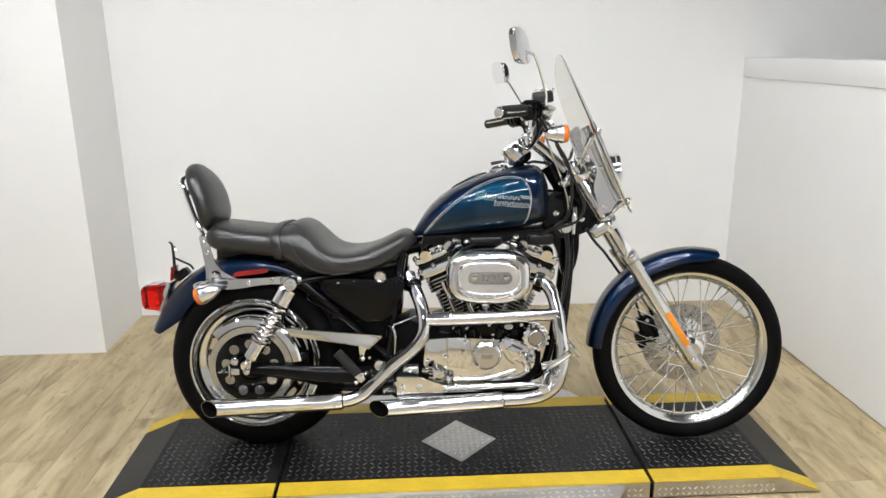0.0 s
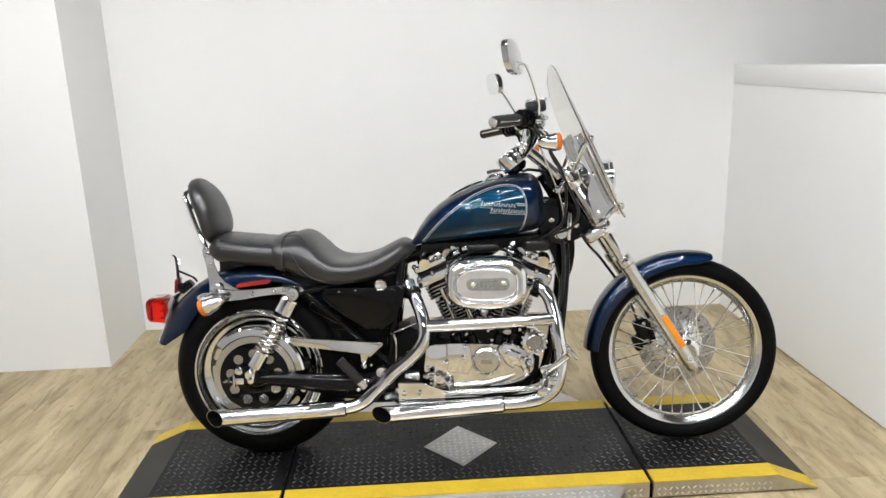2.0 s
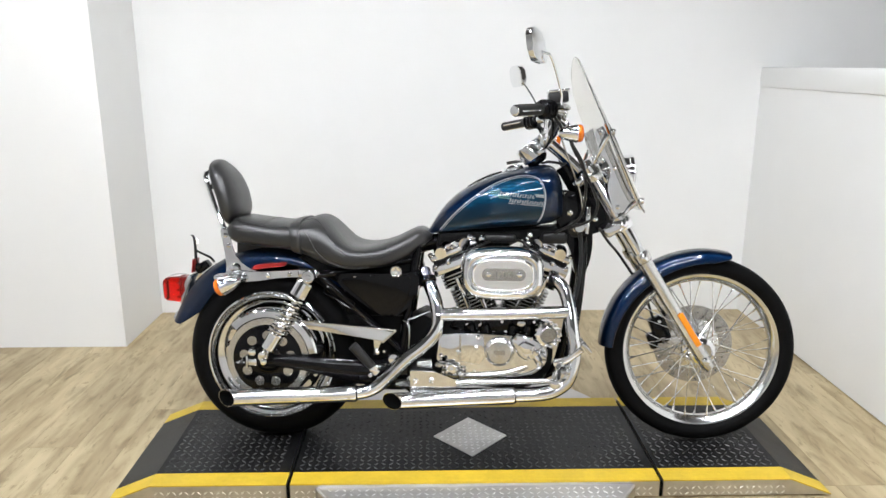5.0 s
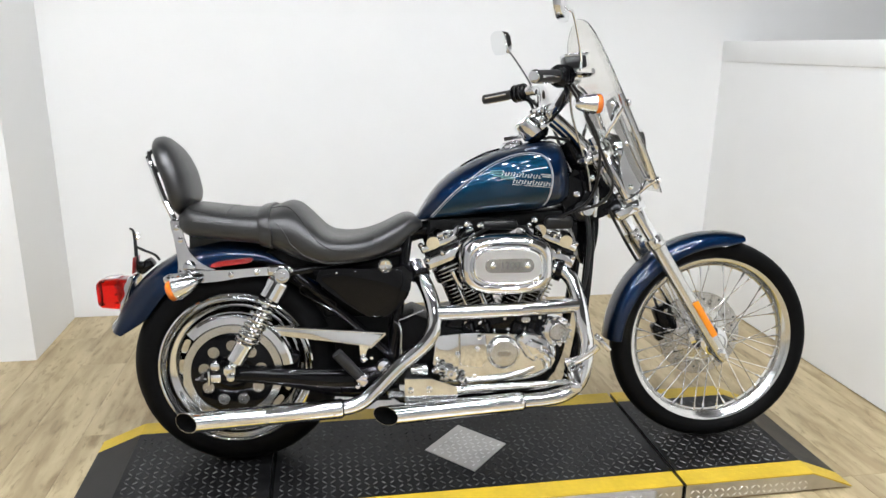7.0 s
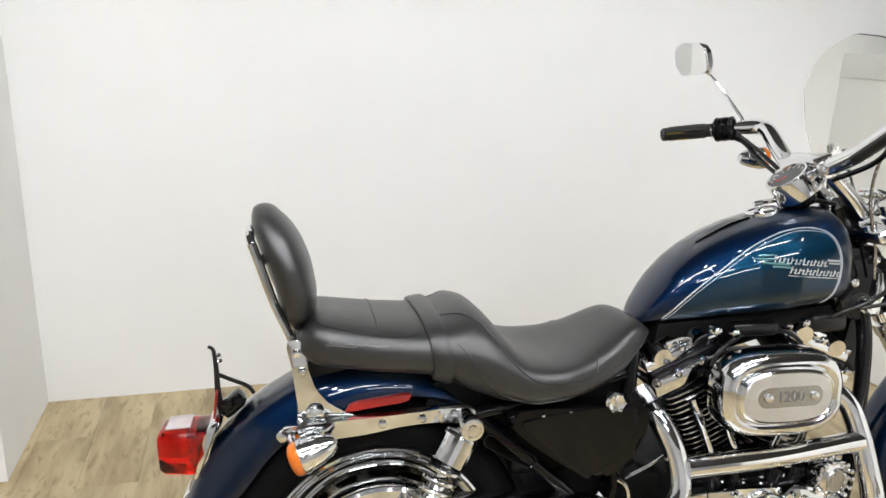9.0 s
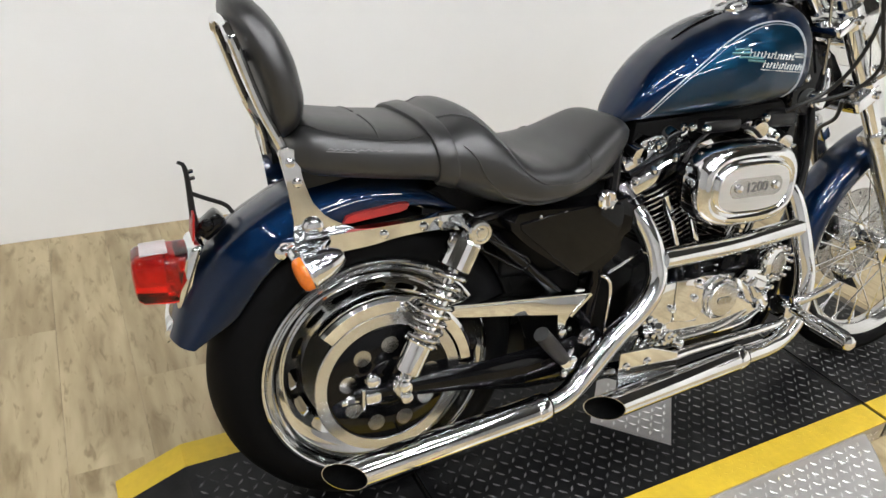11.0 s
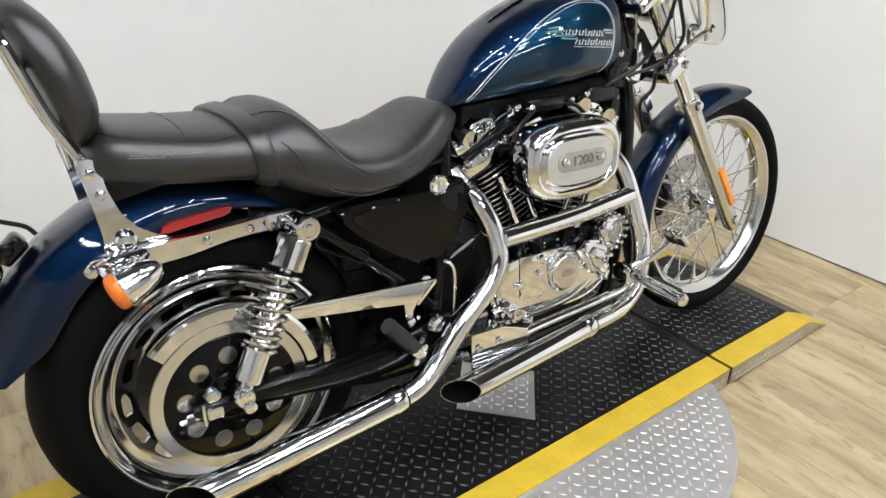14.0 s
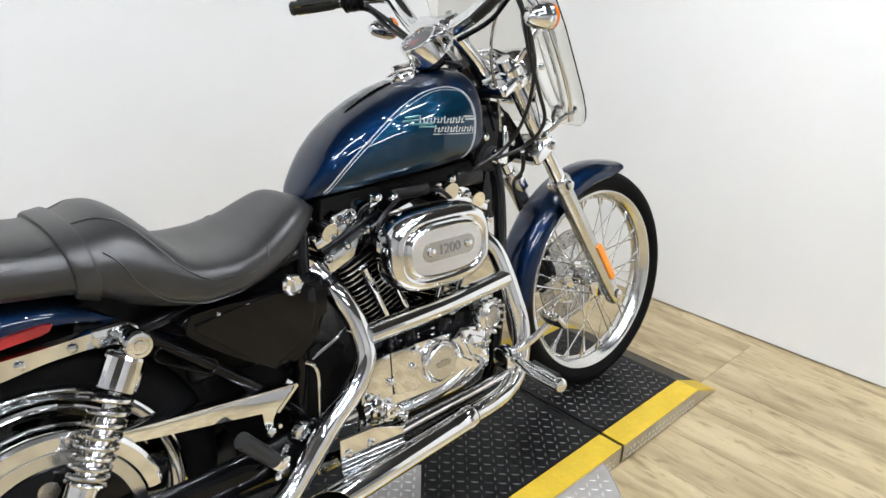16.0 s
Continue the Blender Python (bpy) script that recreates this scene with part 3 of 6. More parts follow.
# backrest pad
bm = bmesh.new()
rings = []
for k in range(31):
    s = k / 30
    z = 0.762 + 0.226 * s
    xf = soft([(0, -0.898), (0.06, -0.874), (0.15, -0.86), (0.3, -0.855), (0.55, -0.866), (0.75, -0.884), (0.9, -0.906), (1.0, -0.932), (1.2, -0.96)], s, 0.05)
    xb = soft([(-0.1, -0.89), (0, -0.902), (0.1, -0.922), (0.4, -0.938), (0.7, -0.963), (0.85, -0.974), (0.93, -0.977), (1.0, -0.972), (1.2, -0.955)], s, 0.05)
    w = 0.126 * at([(0, 0.5), (0.05, 0.72), (0.12, 0.88), (0.22, 0.97), (0.35, 1.0), (0.55, 0.99), (0.68, 0.94), (0.79, 0.85), (0.88, 0.72), (0.94, 0.58), (0.98, 0.44), (1.0, 0.33)], s)
    rings.append([(0.008 + (xf + xb) / 2 + (xf - xb) / 2 * math.copysign(abs(math.cos(a)) ** 0.8, math.cos(a)), w * math.copysign(abs(math.sin(a)) ** 0.75, math.sin(a)), z)
                  for a in map(float, np.linspace(0, 2 * math.pi, 48, endpoint=False))])
mid = sum((Vector(p) for p in rings[-1]), Vector()) / 48
for f, dz in ((0.8, 0.003), (0.5, 0.006), (0.2, 0.0075)):
    rings.append([mid + (Vector(p) - mid) * f + Vector((0, 0, dz)) for p in rings[-1 if f == 0.8 else 30]])
loft(bm, rings)
pad = part("backrest_pad", bm, VINYL, bike, "black vinyl passenger backrest pad", 1.2)

# sissy bar and its brackets
for side, sgn in (("right", -1), ("left", 1)):
    bm = bmesh.new()
    prism(bm, smooth_outline([(-0.906, 0.752), (-0.878, 0.752), (-0.868, 0.70), (-0.845, 0.646), (-0.80, 0.614), (-0.775, 0.604), (-0.82, 0.594), (-0.885, 0.592), (-0.888, 0.63), (-0.897, 0.70)], 4),
          sgn * 0.107, sgn * 0.114, 0.002)
    br = part("sissy_bar_bracket", bm, CHROME, bike, "polished chrome side plate")
    for x, z in ((-0.889, 0.732), (-0.879, 0.697)):
        bm = bmesh.new()
        dome(bm, (x, sgn * 0.114, z), (0, sgn, 0), 0.0085, 0.007)
        part("bolt", bm, CHROME, br)
bm = bmesh.new()
tube(bm, [(-0.887, -0.1, 0.70), (-0.896, -0.1, 0.752), (-0.927, -0.093, 0.822), (-0.958, -0.09, 0.915), (-0.966, -0.082, 0.935), (-0.968, -0.05, 0.95), (-0.968, 0.05, 0.95), (-0.966, 0.082, 0.935), (-0.958, 0.09, 0.915), (-0.927, 0.093, 0.822), (-0.896, 0.1, 0.752), (-0.887, 0.1, 0.70)], 0.0085, 10, 6)
sissy = part("sissy_bar", bm, CHROME, bike, "bent chrome sissy bar")
for z, x in ((0.80, -0.915), (0.9, -0.944)):
    bm = bmesh.new()
    box(bm, (x, 0, z), (0.008, 0.17, 0.02), 0.002)
    part("cross_strap", bm, PLASTIC, sissy)

# fuel tank
TANK_TOP = [(-0.192, 0.744), (-0.176, 0.774), (-0.15, 0.815), (-0.125, 0.847), (-0.09, 0.88), (-0.05, 0.907), (0.0, 0.933), (0.049, 0.953), (0.1, 0.967), (0.147, 0.978), (0.2, 0.986), (0.235, 0.985), (0.256, 0.974), (0.27, 0.95), (0.278, 0.915)]
TANK_LOW = [(-0.192, 0.736), (-0.15, 0.742), (0.0, 0.756), (0.1, 0.764), (0.18, 0.772), (0.25, 0.784), (0.276, 0.80)]
TANK_WIDE = [(-0.192, 0.02), (-0.175, 0.05), (-0.13, 0.078), (-0.06, 0.106), (0.03, 0.132), (0.12, 0.142), (0.2, 0.138), (0.24, 0.128), (0.262, 0.11), (0.276, 0.08)]


def tank_section(x):
    zt, zb, w = soft(TANK_TOP, x, 0.008), soft(TANK_LOW, x), soft(TANK_WIDE, x, 0.008)
    return zt, zb, zb + 0.4 * (zt - zb), w


def tank_point(x, a, grow=0.0):
    zt, zb, zc, w = tank_section(x)
    c, s = math.cos(a), math.sin(a)
    n = 2.45 if s > 0 else 3.2
    return Vector((x, -(w + grow) * math.copysign(abs(c) ** (2 / n), c), zc + ((zt - zc if s > 0 else zc - zb) + grow) * math.copysign(abs(s) ** (2 / n), s)))


def tank_side(x, z, grow=0.0, side=-1):
    """The skin's place at x and height z on one side."""
    zt, zb, zc, w = tank_section(x)
    u = (z - zc) / (zt - zc) if z > zc else (zc - z) / (zc - zb)
    n = 2.45 if z > zc else 3.2
    return Vector((x, side * (w * max(0.0, 1 - min(1, abs(u)) ** n) ** (1 / n) + grow), z))


PANEL = [(-0.145, 0.757), (-0.105, 0.803), (-0.064, 0.843), (-0.01, 0.886), (0.033, 0.914), (0.085, 0.936), (0.129, 0.946), (0.165, 0.946), (0.193, 0.934), (0.21, 0.9), (0.213, 0.86), (0.204, 0.815), (0.192, 0.79)]
px = [p[0] for p in PANEL]


def in_panel(c):
    if not -0.145 < c.x < 0.213 or abs(c.y) < 0.03:
        return False
    k = px.index(max(px))
    top = at(PANEL[:k + 1], c.x)
    low = at(sorted(PANEL[k:]), c.x) if c.x > 0.192 else 0
    return low < c.z < top


bm = bmesh.new()
xs = [-0.192 + 0.468 * (i / 110) for i in range(111)]
loft(bm, [[tank_point(x, a) for a in map(float, np.linspace(0, 2 * math.pi, 120, endpoint=False))] for x in xs])
for f in bm.faces:
    if in_panel(f.calc_center_median()):
        f.material_index = 1
tank = part("fuel_tank", bm, [PAINT, TEAL], bike, "dark blue metallic teardrop tank with teal side panels", 1.0)
for side in (-1, 1):
    for grow, inset in ((0.0006, 0.0), (0.0006, 0.006)):
        bm = bmesh.new()
        line = [v for v in spline([(x + inset * (0.5 if x < 0.1 else -0.6), 0, z - inset * (0.8 if x < 0.17 else 0.2)) for x, z in PANEL], 5)]
        tube(bm, [tank_side(v.x, v.z, grow, side) for v in line], 0.0016 if not inset else 0.0008, 6, 1)
        part("pinstripe", bm, STRIPE, tank, "silver pinstripe")
    # a winged badge in plain strokes
    strokes = []
    for x0, n, z0, h in ((0.062, 14, 0.886, 0.0135), (0.094, 14, 0.864, 0.013)):
        for k in range(n):
            x, z = x0 + 0.0083 * k, z0 - 0.09 * 0.0083 * k
            tall = (1.5, 0.7, 0.95, 0.75, 1.2, 0.7, 0.85, 1.35, 0.7, 0.8, 1.0, 0.75, 1.15, 0.8)[k]
            strokes.append(((x - 0.0018, z - h * 0.42), (x + 0.0026, z + h * 0.45 * tall), 0.0015, BADGE))
            strokes.append(((x, z + h * (0.12, -0.36, 0.2, -0.36)[k % 4]), (x + 0.0058, z + h * (0.16, -0.3, 0.2, -0.36)[k % 4]), 0.0012, BADGE))
    strokes += [((0.03, 0.893), (0.06, 0.895), 0.0026, BADGE_TEAL), ((0.022, 0.8865), (0.062, 0.887), 0.0026, BADGE_TEAL), ((0.034, 0.88), (0.09, 0.8765), 0.0024, BADGE_TEAL),
                ((0.056, 0.873), (0.095, 0.87), 0.0024, BADGE_TEAL), ((0.176, 0.8835), (0.206, 0.881), 0.0024, BADGE), ((0.18, 0.8775), (0.212, 0.875), 0.0022, BADGE), ((0.088, 0.8545), (0.212, 0.8445), 0.0013, BADGE)]
    for (xa, za), (xb, zb), r, tone in strokes:
        bm = bmesh.new()
        tube(bm, [tank_side(xa, za, 0.0004, side), tank_side((xa + xb) / 2, (za + zb) / 2, 0.0006, side), tank_side(xb, zb, 0.0004, side)], r, 6, 2)
        part("badge_stroke", bm, tone, tank, "silver and teal badge stroke")
bm = bmesh.new()
lathe(bm, [(0.045, -0.03), (0.045, 0.001), (0.04, 0.004), (0.036, 0.004), (0.036, 0.012), (0.033, 0.017), (0.02, 0.021), (0, 0.022)], (0.112, -0.008, 0.962), (-0.22, 0, 1), 40)
cap = part("fuel_cap", bm, CHROME, tank, "round chrome fuel cap", 0.5)
bm = bmesh.new()
tube(bm, [(0.085, -0.012, 0.988), (0.112, -0.01, 0.993), (0.14, -0.008, 0.997)], 0.006, 8, 3)
part("grip_bar", bm, CHROME, cap)
bm = bmesh.new()
tube(bm, [tank_point(x, math.radians(84), 0.001) for x in (-0.05, -0.01, 0.03, 0.07)], [0.002, 0.004, 0.005, 0.003], 8, 4)
part("console_trim", bm, BLACK, tank)

# fenders
def fender(cx, cz, rise, a0, a1, half, skirt, thick=0.003, n=48):
    """A rounded mudguard over a wheel; skirt(a): how far its sides reach down at angle a (degrees)."""
    rings = []
    for k in range(n + 1):
        deg = a0 + (a1 - a0) * k / n
        a = math.radians(deg)
        d = skirt(deg)
        radius = rise(deg) if callable(rise) else rise
        e = d * 0.96
        section = [(-half, radius - d)] + [(-half, radius - e - (d - e) * (1 - i / 3)) for i in (1, 2)] + \
                  [(-half + half * 0.72 * (1 - math.cos(t)), radius - e + e * math.sin(t)) for t in [math.pi / 2 * i / 8 for i in range(9)]] + [(-half * 0.12, radius + 0.0015)]
        section = section + [(-y, r) for y, r in reversed(section)]
        inner = [(y * (1 - thick / half), r - thick) for y, r in reversed(section)]
        rings.append([(cx + r * math.cos(a), y, cz + r * math.sin(a)) for y, r in section + inner])
    bm = bmesh.new()
    loft(bm, rings)
    return bm


RW, FW = (-0.735, 0.308), (0.782, 0.336)
rear_fender = part("rear_fender", fender(-0.755, 0.315, lambda d: 0.366 + 0.014 * max(0.0, min(1.0, (118 - d) / 25)), 163, 42, 0.098, lambda d: 0.036 + 0.04 * max(0, min(1, (d - 60) / 40)) + 0.012 * max(0, min(1, (d - 120) / 20)) - 0.05 * max(0, min(1, (d - 147) / 16)) ** 1.5),
                   PAINT, bike, "dark blue metallic rear fender", 0.7)
bm = fender(-0.74, 0.315, 0.352, 72, 5, 0.088, lambda d: 0.05, n=24)
part("inner_fender", bm, WRINKLE, bike)
front_fender = part("front_fender", fender(0.787, 0.334, 0.36, 77, 178, 0.062, lambda d: 0.018 + 0.02 * min(1, (d - 77) / 9) ** 0.7 + 0.012 * math.sin(math.radians((d - 77) * 1.78)), n=44), PAINT, bike, "dark blue metallic front fender", 0.7)
for s in (-1, 1):
    bm = bmesh.new()
    rings = []
    for k in range(9):
        x = -0.797 + 0.118 * k / 8
        z = 0.62 + 0.014 * k / 8 - 0.004 * (k / 8 - 0.5) ** 2
        h = 0.0095 if 0 < k < 8 else 0.006
        rings.append([(x - 0.003, s * 0.094, z - h), (x + 0.003, s * 0.088, z + h), (x + 0.003, s * 0.107, z + h * 0.8), (x - 0.003, s * 0.109, z - h * 0.8)])
    loft(bm, rings)
    part("side_reflector", bm, RED_REFLECTOR, rear_fender, "long red side reflector")

# fender struts
for s in (-1, 1):
    bm = bmesh.new()
    prism(bm, smooth_outline([(-0.918, 0.592), (-0.9, 0.601), (-0.80, 0.607), (-0.70, 0.612), (-0.62, 0.618), (-0.575, 0.622), (-0.555, 0.604), (-0.575, 0.586), (-0.63, 0.592), (-0.70, 0.588), (-0.77, 0.577), (-0.86, 0.572), (-0.912, 0.578)], 4), s * 0.112, s * 0.136, 0.005, 3)
    strut = part("fender_strut", bm, CHROME, bike, "chrome fender strut")
    for x, z in ((-0.66, 0.602), (-0.735, 0.596), (-0.85, 0.589)):
        bm = bmesh.new()
        dome(bm, (x, s * 0.136, z), (0, s, 0), 0.0085, 0.007)
        part("bolt", bm, CHROME, strut)
    bm = bmesh.new()
    lathe(bm, [(0, 0), (0.017, 0), (0.018, 0.004), (0.015, 0.01), (0.011, 0.012), (0, 0.012)], (-0.856, s * 0.116, 0.617), (0, s, 0), 28)
    part("bush", bm, CHROME, strut)


# turn signals
def turn_signal(at_, stem, ahead, size=1.0):
    """A bullet signal whose lens looks along ahead."""
    bm = bmesh.new()
    lathe(bm, [(r * size, h * size) for r, h in ((0.0, -0.062), (0.012, -0.058), (0.022, -0.045), (0.03, -0.022), (0.0335, 0.0), (0.034, 0.014), (0.031, 0.016), (0, 0.016))], at_, ahead, 36)
    tube(bm, stem, 0.0075, 10, 4)
    body = part("turn_signal", bm, CHROME, bike, "chrome bullet turn signal", 0.5)
    bm = bmesh.new()
    lathe(bm, [(r * size, h * size) for r, h in ((0.0325, 0.012), (0.034, 0.017), (0.0335, 0.027), (0.029, 0.033), (0.018, 0.037), (0.0, 0.0385))], at_, ahead, 32)
    part("lens", bm, AMBER_DEEP, body, "amber lens")
    bm = bmesh.new()
    lathe(bm, [(r * size, h * size) for r, h in ((0.0345, 0.002), (0.036, 0.006), (0.036, 0.012), (0.034, 0.014), (0.03, 0.012))], at_, ahead, 32)
    part("rim", bm, CHROME, body)


for s in (-1, 1):
    turn_signal((-0.872, s * 0.18, 0.567), [(-0.90, s * 0.125, 0.588), (-0.90, s * 0.15, 0.583), (-0.893, s * 0.17, 0.575)], (-0.93, 0, -0.36), 0.9)
    bm = bmesh.new()
    dome(bm, (-0.914, s * 0.13, 0.584), (-0.5, s, 0), 0.012, 0.012)
    part("strut_cap", bm, CHROME, bike)
turn_signal((0.283, -0.272, 1.082), [(0.245, -0.262, 1.125), (0.262, -0.268, 1.11), (0.272, -0.272, 1.09)], (1, 0, 0), 0.82)
turn_signal((0.272, 0.262, 1.082), [(0.235, 0.252, 1.125), (0.25, 0.258, 1.11), (0.262, 0.262, 1.09)], (1, 0, 0), 0.82)

# tail light
bm = bmesh.new()
prism(bm, smooth_outline([(-1.03, 0.582), (-1.05, 0.58), (-1.062, 0.56), (-1.08, 0.488), (-1.084, 0.472), (-1.074, 0.466), (-1.064, 0.49), (-1.046, 0.55)], 3), -0.05, 0.05, 0.008, 3)
tail = part("tail_light", bm, CHROME, bike, "chrome tail light base")
bm = bmesh.new()
rings = []
for x, hw, z0, z1 in ((-1.058, 0.047, 0.482, 0.568), (-1.064, 0.05, 0.477, 0.572), (-1.1, 0.051, 0.478, 0.571), (-1.138, 0.05, 0.482, 0.568), (-1.146, 0.046, 0.488, 0.562), (-1.149, 0.038, 0.497, 0.553)):
    zc, hz = (z0 + z1) / 2, (z1 - z0) / 2
    rings.append([(x + (0.28 if x > -1.09 else -0.06) * (z - zc), y, z) for y, z in oval(0.0, zc, hw, hz, 40, 5.0)])
loft(bm, rings)
lens = part("lens", bm, RED_GLASS, tail, "red tail light lens", 0.6)
bm = bmesh.new()
rings = [[(x - 0.10 * (z - 0.525), y, z) for y, z in oval(0.0, 0.525, hw, hw * 0.86, 36, 4.0)] for x, hw in ((-1.075, 0.046), (-1.085, 0.044), (-1.093, 0.03), (-1.097, 0.014))]
loft(bm, rings)
for z in (0.5, 0.525, 0.55):
    box(bm, (-1.091, 0, z), (0.012, 0.084, 0.006), 0.001)
part("bulb_reflector", bm, SATIN, tail, "bright faceted reflector behind the lens", 0.3)
bm = bmesh.new()
box(bm, (-1.112, 0.0, 0.5722), (0.045, 0.066, 0.003), 0.001, Matrix.Rotation(math.radians(-3), 3, "Y"))
part("plate_window", bm, CLEAR_LENS, tail, "clear window on top of the lens")
bm = bmesh.new()
prism(bm, smooth_outline([(-1.088, 0.452), (-1.104, 0.44), (-1.112, 0.416), (-1.106, 0.408), (-1.096, 0.42), (-1.084, 0.44)], 3), -0.046, 0.046, 0.004, 2)
part("fender_tip", bm, CHROME, tail, "chrome trim on the fender's tip")

# number plate holder
bm = bmesh.new()
tube(bm, [(-1.034, 0.0, 0.585), (-1.04, 0.0, 0.63), (-1.042, 0.0, 0.68), (-1.046, 0.0, 0.712), (-1.056, 0.0, 0.72)], [0.007, 0.006, 0.005, 0.004, 0.003], 8, 4)
holder = part("plate_holder", bm, PLASTIC, bike, "bare black number plate holder")
bm = bmesh.new()
tube(bm, [(-1.042, 0, 0.665), (-1.015, 0, 0.652), (-0.985, 0, 0.638), (-0.972, 0, 0.622)], 0.004, 8, 4)
part("brace", bm, PLASTIC, holder)
bm = bmesh.new()
box(bm, (-1.012, 0, 0.605), (0.05, 0.05, 0.03), 0.008, Matrix.Rotation(math.radians(-40), 3, "Y"))
dome(bm, (-1.02, -0.026, 0.612), (0, -1, 0), 0.012, 0.01)
part("mount", bm, BLACK, holder)
bm = bmesh.new()
box(bm, (-1.043, 0, 0.61), (0.004, 0.06, 0.05), 0.001, Matrix.Rotation(math.radians(6), 3, "Y"))
part("reflector", bm, RED_REFLECTOR, holder, "red reflector strip")
for z, x in ((0.69, -1.039), (0.702, -1.041)):
    bm = bmesh.new()
    bolt(bm, (x, 0, z), (1, 0, 0.2), 0.004, 0.009)
    part("bolt", bm, CHROME, holder)

# rear wheel
cx, cz = RW
RY = -0.022
bm = bmesh.new()
side_prof = [(0.224, -0.07), (0.23, -0.082), (0.246, -0.0875), (0.266, -0.085), (0.284, -0.072), (0.299, -0.053), (0.31, -0.027), (0.3135, 0.0)]
lathe(bm, side_prof + [(r, -h) for r, h in reversed(side_prof[:-1])] + [(0.205, 0.04), (0.205, -0.04)], (cx, RY, cz), (0, 1, 0), 96, ring=True)
rear_tyre_bm = bm
bm = bmesh.new()
lathe(bm, [(0.224, -0.076), (0.2275, -0.082), (0.2275, -0.0855), (0.2235, -0.0875), (0.2205, -0.086), (0.2165, -0.08), (0.21, -0.07), (0.203, -0.063), (0.195, -0.0595), (0.185, -0.057), (0.185, -0.052), (0.197, -0.05), (0.197, 0.04), (0.2, 0.054), (0.222, 0.06), (0.2265, 0.057), (0.224, 0.05), (0.205, 0.03), (0.205, -0.03)], (cx, RY, cz), (0, 1, 0), 96, ring=True)
rear_wheel = part("rear_wheel", bm, CHROME, bike, "chrome slotted disc rear wheel", 0.6)
part("tyre", rear_tyre_bm, TYRE, rear_wheel, "wide black rear tyre", 0.8)
bm = bmesh.new()
radii = [0.186, 0.181, 0.1755, 0.173, 0.159, 0.1565, 0.151, 0.148]
depth = [-0.0585, -0.0565, -0.054, -0.053, -0.0465, -0.0455, -0.043, -0.0415]
seg = 192
grid = [[bm.verts.new((cx + r * math.cos(2 * math.pi * i / seg), h + RY, cz + r * math.sin(2 * math.pi * i / seg))) for i in range(seg)] for r, h in zip(radii, depth)]
for j in range(len(radii) - 1):
    for i in range(seg):
        if (j == 3 and i % 12 in (8, 9, 10, 11, 0, 1, 2, 3)) or (j in (2, 4) and i % 12 in (9, 10, 11, 0, 1, 2)):
            continue
        bm.faces.new((grid[j][i], grid[j][(i + 1) % seg], grid[j + 1][(i + 1) % seg], grid[j + 1][i]))
bmesh.ops.recalc_face_normals(bm, faces=bm.faces)
bmesh.ops.solidify(bm, geom=bm.faces, thickness=0.006)
part("wheel_disc", bm, CHROME, rear_wheel, "chrome disc with oblong slots", 0.5)
bm = bmesh.new()
lathe(bm, [(0.1485, -0.041), (0.146, -0.042), (0.115, -0.034), (0.085, -0.034), (0.06, -0.06), (0.055, -0.13), (0.04, -0.13), (0.04, 0.03), (0.144, -0.032)], (cx, RY, cz), (0, 1, 0), 96, ring=True)
part("hub_cone", bm, SATIN, rear_wheel, "satin grey wheel centre")
bm = bmesh.new()
lathe(bm, [(0.142, -0.132), (0.1435, -0.134), (0.142, -0.1375), (0.121, -0.1375), (0.119, -0.134), (0.121, -0.132)], (cx, RY, cz), (0, 1, 0), 96, ring=True)
part("brake_disc", bm, SATIN, rear_wheel, "brushed steel brake disc")
bm = bmesh.new()
rings = []
for k in range(41):
    a = math.radians(8 + 129 * k / 40)
    rings.append([(cx + r * math.cos(a), h + RY, cz + r * math.sin(a)) for r, h in ((0.145, -0.133), (0.1455, -0.1385), (0.147, -0.14), (0.167, -0.1385), (0.1735, -0.134), (0.1755, -0.126), (0.1755, -0.1), (0.172, -0.1), (0.171, -0.13))])
loft(bm, rings)
part("disc_shroud", bm, CHROME, rear_wheel, "curved chrome cover round the brake disc", 0.5)
bm = bmesh.new()
lathe(bm, [(0.0, -0.11), (0.12, -0.125), (0.12, -0.135), (0.115, -0.138), (0.05, -0.139), (0.046, -0.142), (0.03, -0.145), (0.0, -0.145)], (cx, RY, cz), (0, 1, 0), 72)
carrier = part("disc_carrier", bm, BLACK, rear_wheel, "black disc carrier with round holes")
first = None
for k in range(9):
    a = math.radians(50 + 40 * k)
    pl = pose(cx + 0.0825 * math.cos(a), -0.1392 + RY, cz + 0.0825 * math.sin(a))
    if first is None:
        bm = bmesh.new()
        lathe(bm, [(0.0, 0.004), (0.0155, 0.004), (0.0165, 0.0), (0.0165, -0.001), (0.0, -0.0012)], (0, 0, 0), (0, 1, 0), 24)
        first = part("hole", bm, STEEL, carrier, "silver hole", place=pl)
    else:
        again(first, pl)
bm = bmesh.new()
lathe(bm, [(0.0, -0.165), (0.011, -0.165), (0.012, -0.161), (0.012, 0.15), (0.011, 0.155), (0, 0.155)], (cx, RY, cz), (0, 1, 0), 20)
part("axle", bm, CHROME, rear_wheel)

